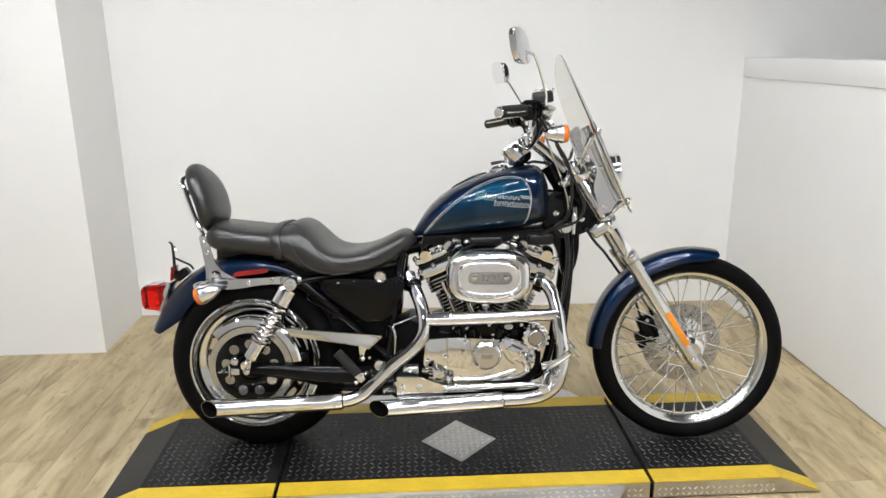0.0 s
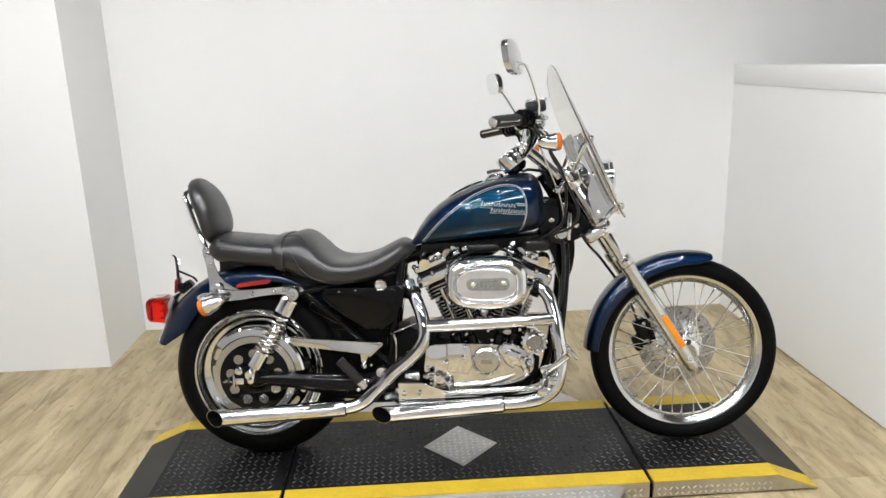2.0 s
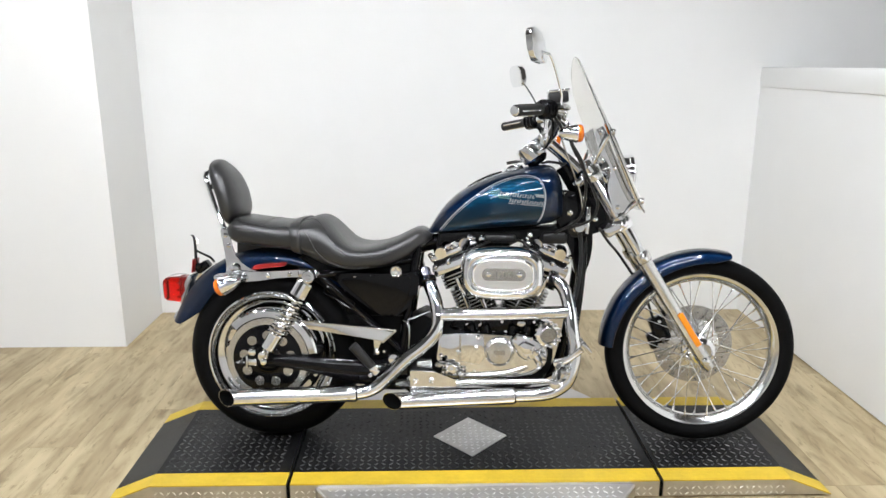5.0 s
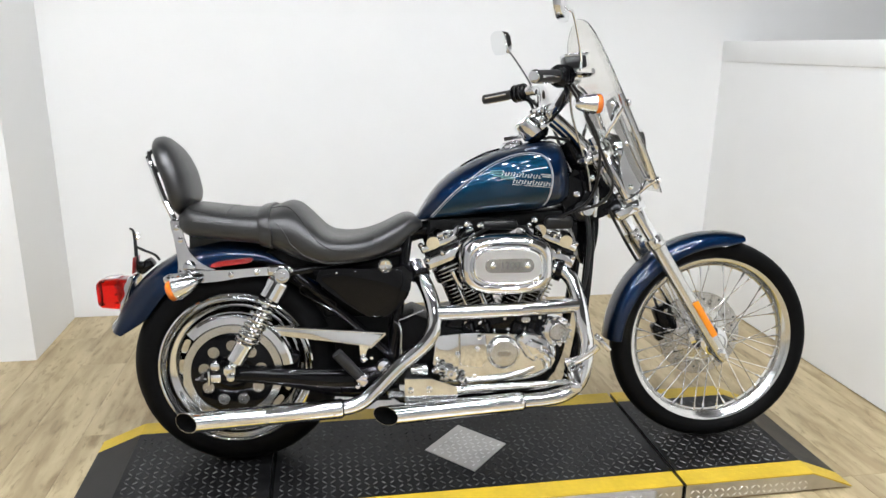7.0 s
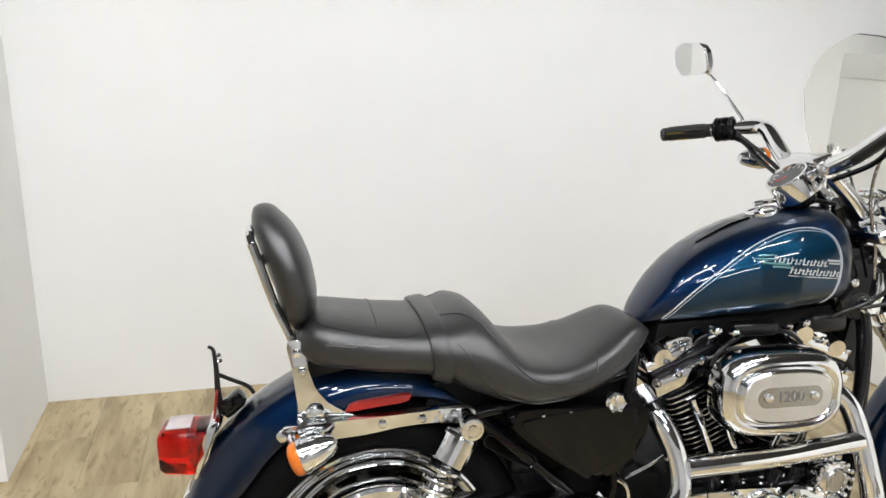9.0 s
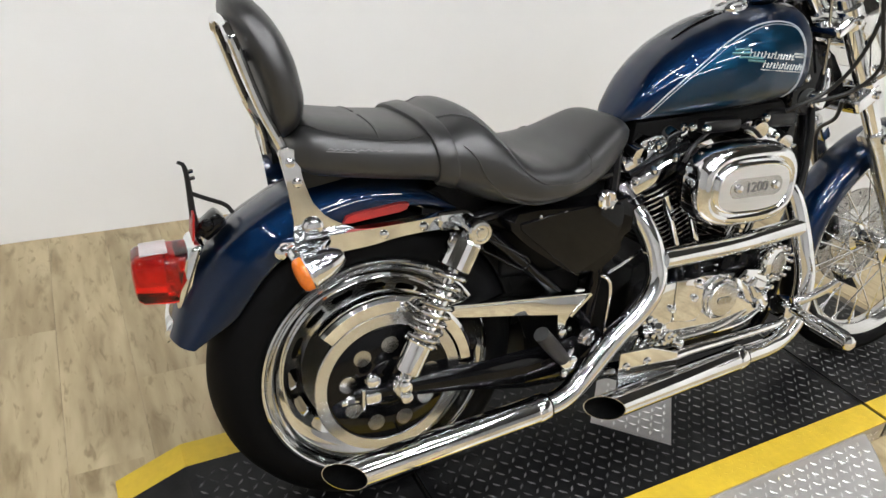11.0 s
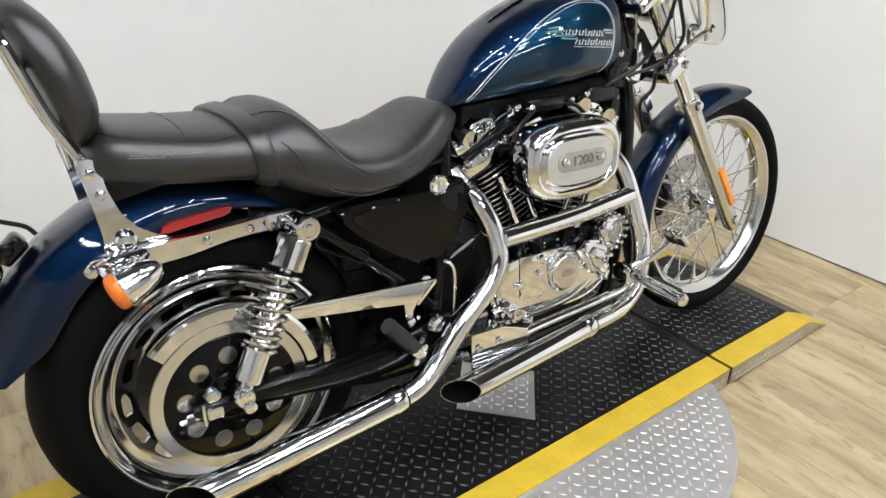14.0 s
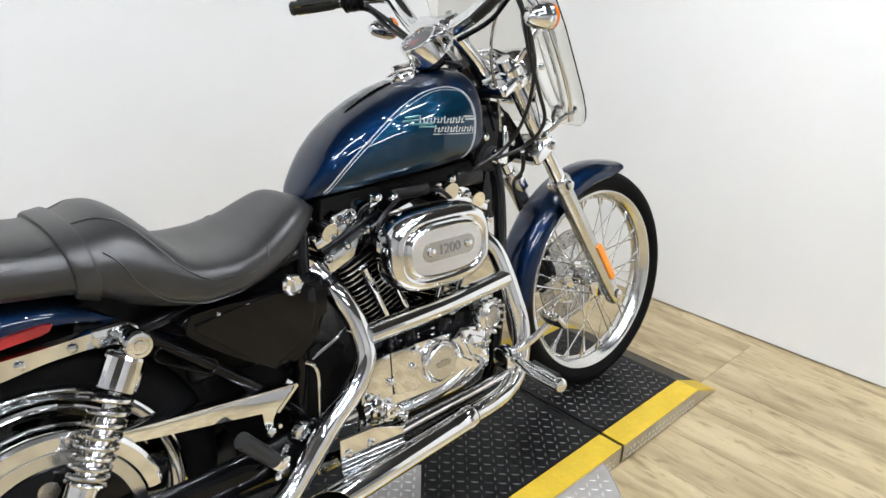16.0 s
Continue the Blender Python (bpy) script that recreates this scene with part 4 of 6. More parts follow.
# front wheel
cx, cz = FW
bm = bmesh.new()
side_prof = [(0.272, -0.026), (0.28, -0.036), (0.295, -0.0425), (0.309, -0.0415), (0.322, -0.032), (0.330, -0.017), (0.333, 0.0)]
lathe(bm, side_prof + [(r, -h) for r, h in reversed(side_prof[:-1])] + [(0.262, 0.02), (0.262, -0.02)], (cx, 0, cz), (0, 1, 0), 112, ring=True)
front_tyre_bm = bm
bm = bmesh.new()
lathe(bm, [(0.272, -0.027), (0.2755, -0.03), (0.272, -0.033), (0.263, -0.031), (0.258, -0.024), (0.250, -0.018), (0.245, -0.008), (0.244, 0.0), (0.245, 0.008), (0.250, 0.018), (0.258, 0.024), (0.263, 0.031), (0.272, 0.033), (0.2755, 0.03), (0.272, 0.027), (0.262, 0.012), (0.262, -0.012)], (cx, 0, cz), (0, 1, 0), 112, ring=True)
front_wheel = part("front_wheel", bm, POLISHED, bike, "chrome laced front wheel", 0.8)
part("tyre", front_tyre_bm, TYRE, front_wheel, "narrow black front tyre", 0.8)
bm = bmesh.new()
lathe(bm, [(0.0, -0.062), (0.028, -0.062), (0.032, -0.056), (0.045, -0.05), (0.047, -0.046), (0.045, -0.042), (0.03, -0.034), (0.024, -0.015), (0.024, 0.015), (0.03, 0.034), (0.045, 0.042), (0.047, 0.046), (0.045, 0.05), (0.032, 0.056), (0.0, 0.056)], (cx, 0, cz), (0, 1, 0), 40)
part("hub", bm, CHROME, front_wheel)
bm = bmesh.new()
tube(bm, [(0, 0, 0), (0, 0, 0.19), (0, 0, 0.2), (0, 0, 0.2135)], [0.0019, 0.0019, 0.0042, 0.0048], 8, 1)
proto = None
for k in range(40):
    s = -1 if k % 2 else 1
    b = 2 * math.pi * k / 40
    a = b + (0.95 if (k // 2) % 2 else -0.95)
    p = Vector((cx + 0.043 * math.cos(a), s * 0.044, cz + 0.043 * math.sin(a)))
    q = Vector((cx + 0.2485 * math.cos(b), s * 0.008, cz + 0.2485 * math.sin(b)))
    d = q - p
    m = Matrix.Translation(p) @ d.to_track_quat("Z", "Y").to_matrix().to_4x4() @ Matrix.Diagonal((1, 1, d.length / 0.2135, 1))
    if proto is None:
        proto = part("spoke", bm, CHROME, front_wheel, "chrome wire spoke", place=m)
    else:
        again(proto, m)
bm = bmesh.new()
lathe(bm, [(0.142, 0.064), (0.143, 0.0665), (0.142, 0.069), (0.09, 0.069), (0.089, 0.0665), (0.09, 0.064)], (cx, 0, cz), (0, 1, 0), 72, ring=True)
disc = part("brake_disc", bm, STEEL, front_wheel, "drilled steel front brake disc")
bm = bmesh.new()
lathe(bm, [(0.04, 0.05), (0.092, 0.062), (0.092, 0.067), (0.04, 0.06)], (cx, 0, cz), (0, 1, 0), 40, ring=True)
part("disc_hub", bm, SATIN, front_wheel)
hole = None
for k in range(30):
    a = 2 * math.pi * k / 30
    r = (0.105, 0.118, 0.131)[k % 3]
    pl = pose(cx + r * math.cos(a), 0.0638, cz + r * math.sin(a))
    if hole is None:
        bm = bmesh.new()
        lathe(bm, [(0, 0), (0.004, 0), (0.004, -0.0004), (0, -0.0004)], (0, 0, 0), (0, 1, 0), 10)
        hole = part("drilled_hole", bm, DARK_MARK, front_wheel, place=pl)
    else:
        again(hole, pl)
bm = bmesh.new()
box(bm, (cx - 0.122, 0.07, cz + 0.052), (0.06, 0.05, 0.1), 0.014, Matrix.Rotation(math.radians(-22), 3, "Y"), 3)
box(bm, (cx - 0.15, 0.06, cz + 0.01), (0.03, 0.04, 0.06), 0.01, Matrix.Rotation(math.radians(-22), 3, "Y"), 3)
caliper = part("brake_caliper", bm, BLACK, bike, "black front brake caliper")
heads("bolt", [(cx - 0.13, 0.044, cz + 0.085), (cx - 0.115, 0.044, cz + 0.02)], (0, -1, 0), 0.008, 0.007, caliper)

# front fork
FA, FB = Vector((0.775, 0, 0.318)), Vector((0.357, 0, 0.978))
FD = (FB - FA).normalized()


def fork_at(s, y):
    """A place s metres up the fork's line from the axle."""
    p = FA + FD * s
    return (p.x, y, p.z)


for s in (-1, 1):
    y = s * 0.093
    bm = bmesh.new()
    lathe(bm, [(0, -0.035), (0.018, -0.035), (0.023, -0.022), (0.0235, 0.02), (0.0238, 0.2), (0.0242, 0.4), (0.0285, 0.405), (0.029, 0.43), (0.027, 0.437), (0.0, 0.437)], fork_at(0, y), FD, 32)
    leg = part("fork_slider", bm, SATIN, bike, "satin aluminium fork slider", 0.5)
    bm = bmesh.new()
    lathe(bm, [(0.0195, 0.42), (0.0195, 0.80), (0.017, 0.804), (0, 0.804)], fork_at(0, y), FD, 28)
    part("fork_tube", bm, CHROME, leg, "chrome fork tube")
    bm = bmesh.new()
    box(bm, fork_at(0.4, s * 0.075), (0.05, 0.028, 0.045), 0.006, FD.to_track_quat("Z", "Y").to_matrix())
    part("fender_mount", bm, CHROME, leg)
    heads("axle_nut", [fork_at(0.42, s * 0.12), fork_at(0.0, s * 0.115)], (0, s, 0), 0.0135, 0.011, leg, round_=True)
    bm = bmesh.new()
    box(bm, (fork_at(0.125, 0)[0] + 0.006, s * 0.1195, fork_at(0.125, 0)[2] + 0.004), (0.021, 0.008, 0.132), 0.003, Matrix.Rotation(math.atan2(FD.x, FD.z), 3, "Y"))
    part("reflector", bm, AMBER, leg, "long amber fork reflector")
bm = bmesh.new()
for st, w, h in ((0.555, 0.26, 0.04), (0.75, 0.25, 0.03)):
    p = Vector(fork_at(st, 0)) - Vector((0.025, 0, 0.012))
    box(bm, p, (0.085, w, h), 0.012, Matrix.Rotation(math.atan2(FD.x, FD.z), 3, "Y"), 3)
    for s in (-1, 1):
        lathe(bm, [(0.031, -0.02), (0.033, -0.016), (0.033, 0.016), (0.031, 0.02), (0, 0.02)], fork_at(st, s * 0.093), FD, 24)
        dome(bm, (p.x + 0.02, s * (w / 2), p.z + 0.01), (0, s, 0), 0.011, 0.01)
trees = part("triple_clamp", bm, CHROME, bike, "chrome fork triple clamps", 0.5)
bm = bmesh.new()
tube(bm, [(0.425, 0, 0.76), (0.29, 0, 0.985)], 0.034, 24, 1)
box(bm, (0.33, 0, 0.83), (0.12, 0.1, 0.1), 0.02, Matrix.Rotation(math.radians(-25), 3, "Y"), 3)
prism(bm, [(0.27, 0.885), (0.335, 0.892), (0.40, 0.865), (0.43, 0.79), (0.35, 0.765), (0.285, 0.785)], -0.045, 0.045, 0.012)
neck = part("steering_head", bm, BLACK, bike, "black steering head", 0.5)
bm = bmesh.new()
prism(bm, smooth_outline([(0.262, 0.868), (0.3, 0.885), (0.352, 0.9), (0.40, 0.85), (0.45, 0.785), (0.41, 0.758), (0.365, 0.742), (0.3, 0.742), (0.262, 0.765)], 3), -0.068, 0.068, 0.012, 3)
part("neck_gusset", bm, BLACK, neck, "black neck gusset plate", 0.5)
bm = bmesh.new()
lathe(bm, [(0, -0.04), (0.03, -0.04), (0.034, -0.03), (0.034, 0.012), (0.028, 0.02), (0.014, 0.022), (0.014, 0.03), (0.01, 0.034), (0, 0.034)], (0.325, -0.05, 0.768), (0, -1, 0), 28)
part("horn", bm, PLASTIC, neck, "small black horn", 0.5)
bm = bmesh.new()
dome(bm, (0.325, -0.08, 0.768), (0, -1, 0), 0.015, 0.012)
part("horn_cap", bm, CHROME, neck)
bm = bmesh.new()
tube(bm, [(0.366, -0.07, 0.84), (0.365, -0.075, 0.8), (0.362, -0.075, 0.75)], [0.008, 0.011, 0.007], 12, 3)
part("lock_body", bm, CHROME, neck)
heads("bolt", [(0.303, -0.068, 0.821), (0.39, -0.068, 0.80), (0.35, -0.068, 0.87)], (0, -1, 0), 0.011, 0.012, neck, round_=True)
bm = bmesh.new()
lathe(bm, [(0, -0.035), (0.016, -0.035), (0.02, -0.03), (0.02, 0.02), (0.016, 0.026), (0, 0.026)], (0.335, -0.07, 0.772), (0, -1, 0), 24)
lathe(bm, [(0, 0.0), (0.01, 0.0), (0.01, 0.03), (0, 0.03)], (0.335, -0.07, 0.772), (0, -1, 0), 16)
part("steering_lock", bm, CHROME, neck)

# headlamp
bm = bmesh.new()
lathe(bm, [(0, -0.085), (0.03, -0.08), (0.052, -0.062), (0.066, -0.03), (0.071, 0.0), (0.071, 0.025), (0.075, 0.028), (0.075, 0.04), (0.066, 0.045), (0.062, 0.036), (0, 0.02)], (0.478, 0, 0.95), (1, 0, -0.05), 40)
box(bm, (0.42, 0, 1.0), (0.09, 0.06, 0.02), 0.006, Matrix.Rotation(math.radians(18), 3, "Y"))
lamp = part("headlamp", bm, CHROME, bike, "round chrome headlamp", 0.5)
bm = bmesh.new()
lathe(bm, [(0.064, 0.038), (0.06, 0.046), (0.035, 0.055), (0, 0.058)], (0.478, 0, 0.95), (1, 0, -0.05), 36)
part("lens", bm, LENS, lamp, "clear headlamp glass")

# windshield
def shield_point(u, v):
    """u from -1 to 1 across, v from 0 at the foot to 1 at the crown."""
    half = at([(0, 0.17), (0.02, 0.19), (0.06, 0.208), (0.15, 0.218), (0.45, 0.222), (0.65, 0.212), (0.8, 0.185), (0.9, 0.14), (0.96, 0.092), (0.99, 0.045), (1.0, 0.01)], v)
    y = half * u
    x = 0.562 - 0.248 * v + 0.008 * math.sin(math.pi * v)
    return Vector((x - 0.9 * y * y, y, 0.83 + 0.525 * v))


bm = bmesh.new()
nu, nv, th = 24, 40, 0.0035
outer = [[shield_point(-1 + 2 * i / nu, j / nv) for i in range(nu + 1)] for j in range(nv + 1)]
rows = [[bm.verts.new(p) for p in r] for r in outer]
for j in range(nv):
    for i in range(nu):
        bm.faces.new((rows[j][i], rows[j][i + 1], rows[j + 1][i + 1], rows[j + 1][i]))
bmesh.ops.recalc_face_normals(bm, faces=bm.faces)
bmesh.ops.solidify(bm, geom=bm.faces, thickness=th)
shield = part("windshield", bm, SHIELD, bike, "clear smoked acrylic windshield", 0.8)
shield.visible_shadow = False
for s in (-1, 1):
    bm = bmesh.new()
    tube(bm, [shield_point(s * u, v) + Vector((-0.008, 0, 0)) for u, v in ((0.74, 0.02), (0.76, 0.14), (0.77, 0.34), (0.74, 0.55))], 0.0085, 10, 5, flat=0.4)
    part("shield_bracket", bm, CHROME, shield, "chrome windshield bracket")
    bm = bmesh.new()
    tube(bm, [shield_point(s * u, v) + Vector((-0.008, 0, 0)) for u, v in ((0.6, 0.03), (0.62, 0.14), (0.63, 0.34), (0.6, 0.53))], 0.0075, 10, 5, flat=0.4)
    part("shield_bracket", bm, CHROME, shield, "chrome windshield bracket")
    bm = bmesh.new()
    prism(bm, smooth_outline([(0.371, 1.091), (0.385, 1.106), (0.402, 1.109), (0.425, 1.05), (0.45, 1.004), (0.47, 1.0), (0.5, 0.94), (0.524, 0.86), (0.512, 0.845), (0.473, 0.83), (0.445, 0.824), (0.43, 0.87), (0.419, 0.915), (0.43, 0.96), (0.418, 0.99), (0.396, 1.02)], 3), s * 0.122, s * 0.126, 0.0012, 1)
    plate = part("side_plate", bm, CHROME, shield, "flat chrome windshield mounting plate", 0.5)
    heads("bolt", [(0.392, s * 0.126, 1.092), (0.44, s * 0.126, 0.975), (0.455, s * 0.126, 0.845), (0.508, s * 0.126, 0.87)], (0, s, 0), 0.008, 0.008, plate, round_=True)
    for v, st in ((0.07, 0.575), (0.5, 0.77)):
        bm = bmesh.new()
        p = shield_point(s * 0.73, v)
        q = Vector(fork_at(st, s * 0.1))
        tube(bm, [p + Vector((-0.004, 0, 0)), (p + q) / 2 + Vector((0, s * 0.012, 0.01)), q], 0.0065, 10, 4)
        lathe(bm, [(0, -0.008), (0.011, -0.008), (0.011, 0.006), (0.007, 0.011), (0, 0.011)], p, (1, 0, 0.3), 16)
        lathe(bm, [(0.021, -0.012), (0.027, -0.01), (0.027, 0.01), (0.021, 0.012)], q, FD, 20, ring=False)
        part("clamp", bm, CHROME, shield)

# handlebar
bm = bmesh.new()
half = [(0.215, 0.0, 1.066), (0.222, 0.06, 1.07), (0.238, 0.12, 1.098), (0.252, 0.19, 1.145), (0.248, 0.225, 1.158), (0.22, 0.258, 1.158), (0.19, 0.29, 1.154), (0.092, 0.408, 1.14)]
tube(bm, [(x, -y, z) for x, y, z in reversed(half[1:])] + half, [0.0127, 0.014, 0.0175, 0.019, 0.019, 0.019, 0.0185, 0.018, 0.0185, 0.019, 0.019, 0.019, 0.0175, 0.014, 0.0127], 18, 6)
bars = part("handlebar", bm, CHROME, bike, "pulled-back chrome handlebar")
for s in (-1, 1):
    bm = bmesh.new()
    p, q = Vector((0.172, s * 0.311, 1.1515)), Vector((0.09, s * 0.41, 1.1395))
    d = q - p
    lathe(bm, [(0.0, 0.0), (0.0175, 0.0), (0.0165, 0.006), (0.0165, d.length - 0.008), (0.018, d.length - 0.006), (0.017, d.length), (0, d.length + 0.001)], p, d, 24)
    grip = part("grip", bm, RUBBER, bars, "black rubber grip with chrome bands")
    bm = bmesh.new()
    for k in range(4):
        a = math.pi / 2 * k
        w = Vector((math.cos(a), 0, math.sin(a))) * 0.0155
        w -= d.normalized() * w.dot(d.normalized())
        w = w.normalized() * 0.0158
        tube(bm, [p + d * 0.12 + w, p + d * 0.5 + w * 1.02, p + d * 0.88 + w], 0.0032, 6, 3)
    part("chrome_band", bm, CHROME, grip)
    bm = bmesh.new()
    dome(bm, q + d.normalized() * 0.0, d, 0.0165, 0.006)
    part("end_cap", bm, CHROME, grip)
    bm = bmesh.new()
    c = Vector((0.194, s * 0.286, 1.154))
    rot = d.to_track_quat("X", "Z").to_matrix()
    box(bm, c, (0.062, 0.052, 0.06), 0.021, rot, 4)
    for k in (-0.018, 0.0, 0.018):
        lathe(bm, [(0.02, -0.003), (0.0305, -0.003), (0.0315, 0.0), (0.0305, 0.003), (0.02, 0.003)], c + d.normalized() * k, d, 28, ring=True)
    box(bm, c + Vector((-0.022, 0, 0.008)), (0.03, 0.014, 0.014), 0.004, rot)
    box(bm, c + Vector((-0.024, 0, -0.014)), (0.016, 0.012, 0.012), 0.004, rot)
    tube(bm, [c + Vector((0.01, -s * 0.015, -0.02)), c + Vector((0.025, -s * 0.05, -0.035)), c + Vector((0.03, -s * 0.11, -0.075)), c + Vector((0.02, -s * 0.2, -0.11))], 0.0055, 8, 5)
    part("switch_housing", bm, BLACK, bars, "black ribbed switch housing")
    bm = bmesh.new()
    tube(bm, [c + Vector((0.03, -s * 0.012, 0.006)), c + Vector((0.062, s * 0.012, 0.002)), c + Vector((0.066, s * 0.05, 0.0)), c + Vector((0.054, s * 0.11, -0.002)), c + Vector((0.038, s * 0.16, -0.003))], [0.008, 0.007, 0.006, 0.006, 0.0075], 10, 5, flat=0.6)
    part("lever", bm, POLISHED, bars, "polished lever")
# Loom made thick, so its black also gives the chrome bar's dark reflection.
bm = bmesh.new()
tube(bm, [(x - 0.012, -y - 0.006, z - 0.012) for x, y, z in half[2:6]], 0.0115, 12, 5)
part("wiring_loom", bm, PLASTIC, bars, "thick black wiring loom that also stands in for the bar's dark reflection")
bm = bmesh.new()
box(bm, (0.232, -0.262, 1.192), (0.062, 0.05, 0.034), 0.006, Matrix.Rotation(math.radians(-6), 3, "Y"))
mc = part("brake_reservoir", bm, PLASTIC, bars, "black brake fluid reservoir")
bm = bmesh.new()
box(bm, (0.232, -0.262, 1.212), (0.066, 0.054, 0.008), 0.002, Matrix.Rotation(math.radians(-6), 3, "Y"))
part("lid", bm, CHROME, mc, "chrome reservoir lid")
for s in (-1, 1):
    bm = bmesh.new()
    p = Vector(fork_at(0.765, s * 0.045)) - Vector((0.03, 0, 0))
    tube(bm, [p, p + Vector((-0.05, 0, 0.05)), Vector((0.222, s * 0.045, 1.068))], [0.019, 0.016, 0.018], 16, 4)
    lathe(bm, [(0.0, -0.018), (0.021, -0.018), (0.023, -0.012), (0.023, 0.012), (0.021, 0.018), (0, 0.018)], (0.218, s * 0.045, 1.067), (0, 1, 0), 24)
    part("riser", bm, CHROME, bars, "chrome handlebar riser", 0.6)
bm = bmesh.new()
box(bm, (0.212, 0, 1.085), (0.05, 0.115, 0.018), 0.006, Matrix.Rotation(math.radians(-20), 3, "Y"))
part("clamp_plate", bm, CHROME, bars)

# speedometer
GAX = Vector((-0.62, 0, 0.78))
G = Vector((0.158, -0.02, 1.045))
bm = bmesh.new()
lathe(bm, [(0, -0.072), (0.026, -0.07), (0.038, -0.058), (0.0425, -0.004)], G, GAX, 36)
gauge = part("speedometer", bm, BLACK, bike, "speedometer in black and chrome housing")
bm = bmesh.new()
lathe(bm, [(0.043, -0.047), (0.0465, -0.043), (0.0475, 0.004), (0.045, 0.009), (0.041, 0.009), (0.0395, 0.004), (0.041, -0.04)], G, GAX, 40, ring=True)
lathe(bm, [(0, -0.026), (0.046, -0.026), (0.0475, -0.02), (0.046, -0.012), (0, -0.012)], G + Vector((0.03, 0, 0.0)), GAX, 36)
part("bezel", bm, CHROME, gauge, "chrome bezel")
bm = bmesh.new()
lathe(bm, [(0, 0.001), (0.04, 0.001), (0.04, 0.003), (0, 0.003)], G, GAX, 32)
face = part("dial", bm, DIAL, gauge, "black dial")
q = GAX.to_track_quat("Z", "Y").to_matrix()
bm = bmesh.new()
for k in range(13):
    a = math.radians(-130 + 260 * k / 12)
    p0, p1 = q @ Vector((0.031 * math.sin(a), 0.031 * math.cos(a), 0.0036)), q @ Vector((0.037 * math.sin(a), 0.037 * math.cos(a), 0.0036))
    tube(bm, [G + p0, G + p1], 0.0007, 4, 1)
part("scale_mark", bm, WHITE_MARK, gauge)
bm = bmesh.new()
tube(bm, [G + q @ Vector((0, 0, 0.0045)), G + q @ Vector((-0.018, -0.018, 0.0045))], 0.0009, 5, 1)
part("needle", bm, ORANGE_RED, gauge)
bm = bmesh.new()
tube(bm, [G - GAX * 0.05, G - GAX * 0.07 + Vector((0.01, 0, 0)), G + Vector((0.075, 0.0, -0.05)), (0.30, 0.0, 0.985)], 0.005, 8, 5)
box(bm, G + Vector((0.022, 0.0, -0.045)), (0.02, 0.03, 0.03), 0.004)
part("wiring", bm, PLASTIC, gauge)

# mirrors
for s, c, stem in ((-1, Vector((0.146, -0.425, 1.322)), [(0.236, -0.318, 1.165), (0.234, -0.325, 1.2), (0.212, -0.36, 1.262), (0.194, -0.385, 1.3), (0.184, -0.395, 1.306), (0.162, -0.418, 1.31)]),
                   (1, Vector((0.137, 0.36, 1.334)), [(0.23, 0.262, 1.168), (0.226, 0.27, 1.186), (0.197, 0.30, 1.242), (0.173, 0.325, 1.285), (0.16, 0.338, 1.303), (0.154, 0.35, 1.316)])):
    turn = Matrix.Translation(c) @ Matrix.Rotation(math.radians(s * 24), 4, "Z") @ Matrix.Rotation(math.radians(-7), 4, "Y") @ Matrix.Rotation(math.radians(90), 4, "Z")
    shape = smooth_outline([(s * a * (1.12 if s < 0 else 0.95), b * (1.1 if s < 0 else 0.98)) for a, b in ((-0.052, -0.028), (-0.046, 0.016), (-0.034, 0.036), (0.01, 0.044), (0.05, 0.04), (0.056, 0.02), (0.05, -0.026), (0.03, -0.04), (-0.01, -0.042), (-0.042, -0.04))], 4)
    bm = bmesh.new()
    prism(bm, shape, -0.013, 0.006, 0.006, 3)
    bmesh.ops.transform(bm, matrix=turn, verts=bm.verts)
    mir = part("mirror", bm, CHROME, bike, "chrome rear-view mirror on a thin stem", 0.7)
    bm = bmesh.new()
    prism(bm, [(x * 0.9, z * 0.9) for x, z in shape], 0.0045, 0.0072)
    bmesh.ops.transform(bm, matrix=turn, verts=bm.verts)
    part("glass", bm, MIRROR, mir, "mirror glass")
    bm = bmesh.new()
    tube(bm, stem, 0.0038, 10, 5)
    part("stem", bm, CHROME, mir)

# control cables and hoses
for pts, r, m in (([(0.225, -0.245, 1.15), (0.262, -0.235, 1.10), (0.30, -0.215, 1.02), (0.352, -0.20, 0.92), (0.378, -0.19, 0.855), (0.36, -0.15, 0.80), (0.30, -0.10, 0.77)], 0.0045, PLASTIC),
                  ([(0.215, -0.25, 1.145), (0.275, -0.24, 1.06), (0.325, -0.21, 0.98), (0.34, -0.17, 0.88), (0.325, -0.12, 0.80), (0.25, -0.08, 0.75)], 0.0045, PLASTIC),
                  ([(0.235, -0.23, 1.15), (0.255, -0.16, 1.08), (0.29, -0.11, 1.0), (0.33, -0.09, 0.90), (0.345, -0.08, 0.83)], 0.0035, STEEL),
                  ([(0.215, 0.26, 1.14), (0.25, 0.2, 1.09), (0.28, 0.13, 1.02), (0.32, 0.1, 0.9), (0.36, 0.08, 0.8)], 0.0055, PLASTIC),
                  ([(0.335, -0.07, 0.78), (0.345, -0.08, 0.68), (0.335, -0.085, 0.55), (0.31, -0.08, 0.45)], 0.0075, PLASTIC),
                  ([(0.40, -0.10, 0.77), (0.44, -0.06, 0.72), (0.5, 0.03, 0.66), (0.6, 0.08, 0.52), (0.64, 0.08, 0.42)], 0.005, PLASTIC)):
    bm = bmesh.new()
    tube(bm, pts, r, 10, 6)
    part("cable", bm, m, bike)
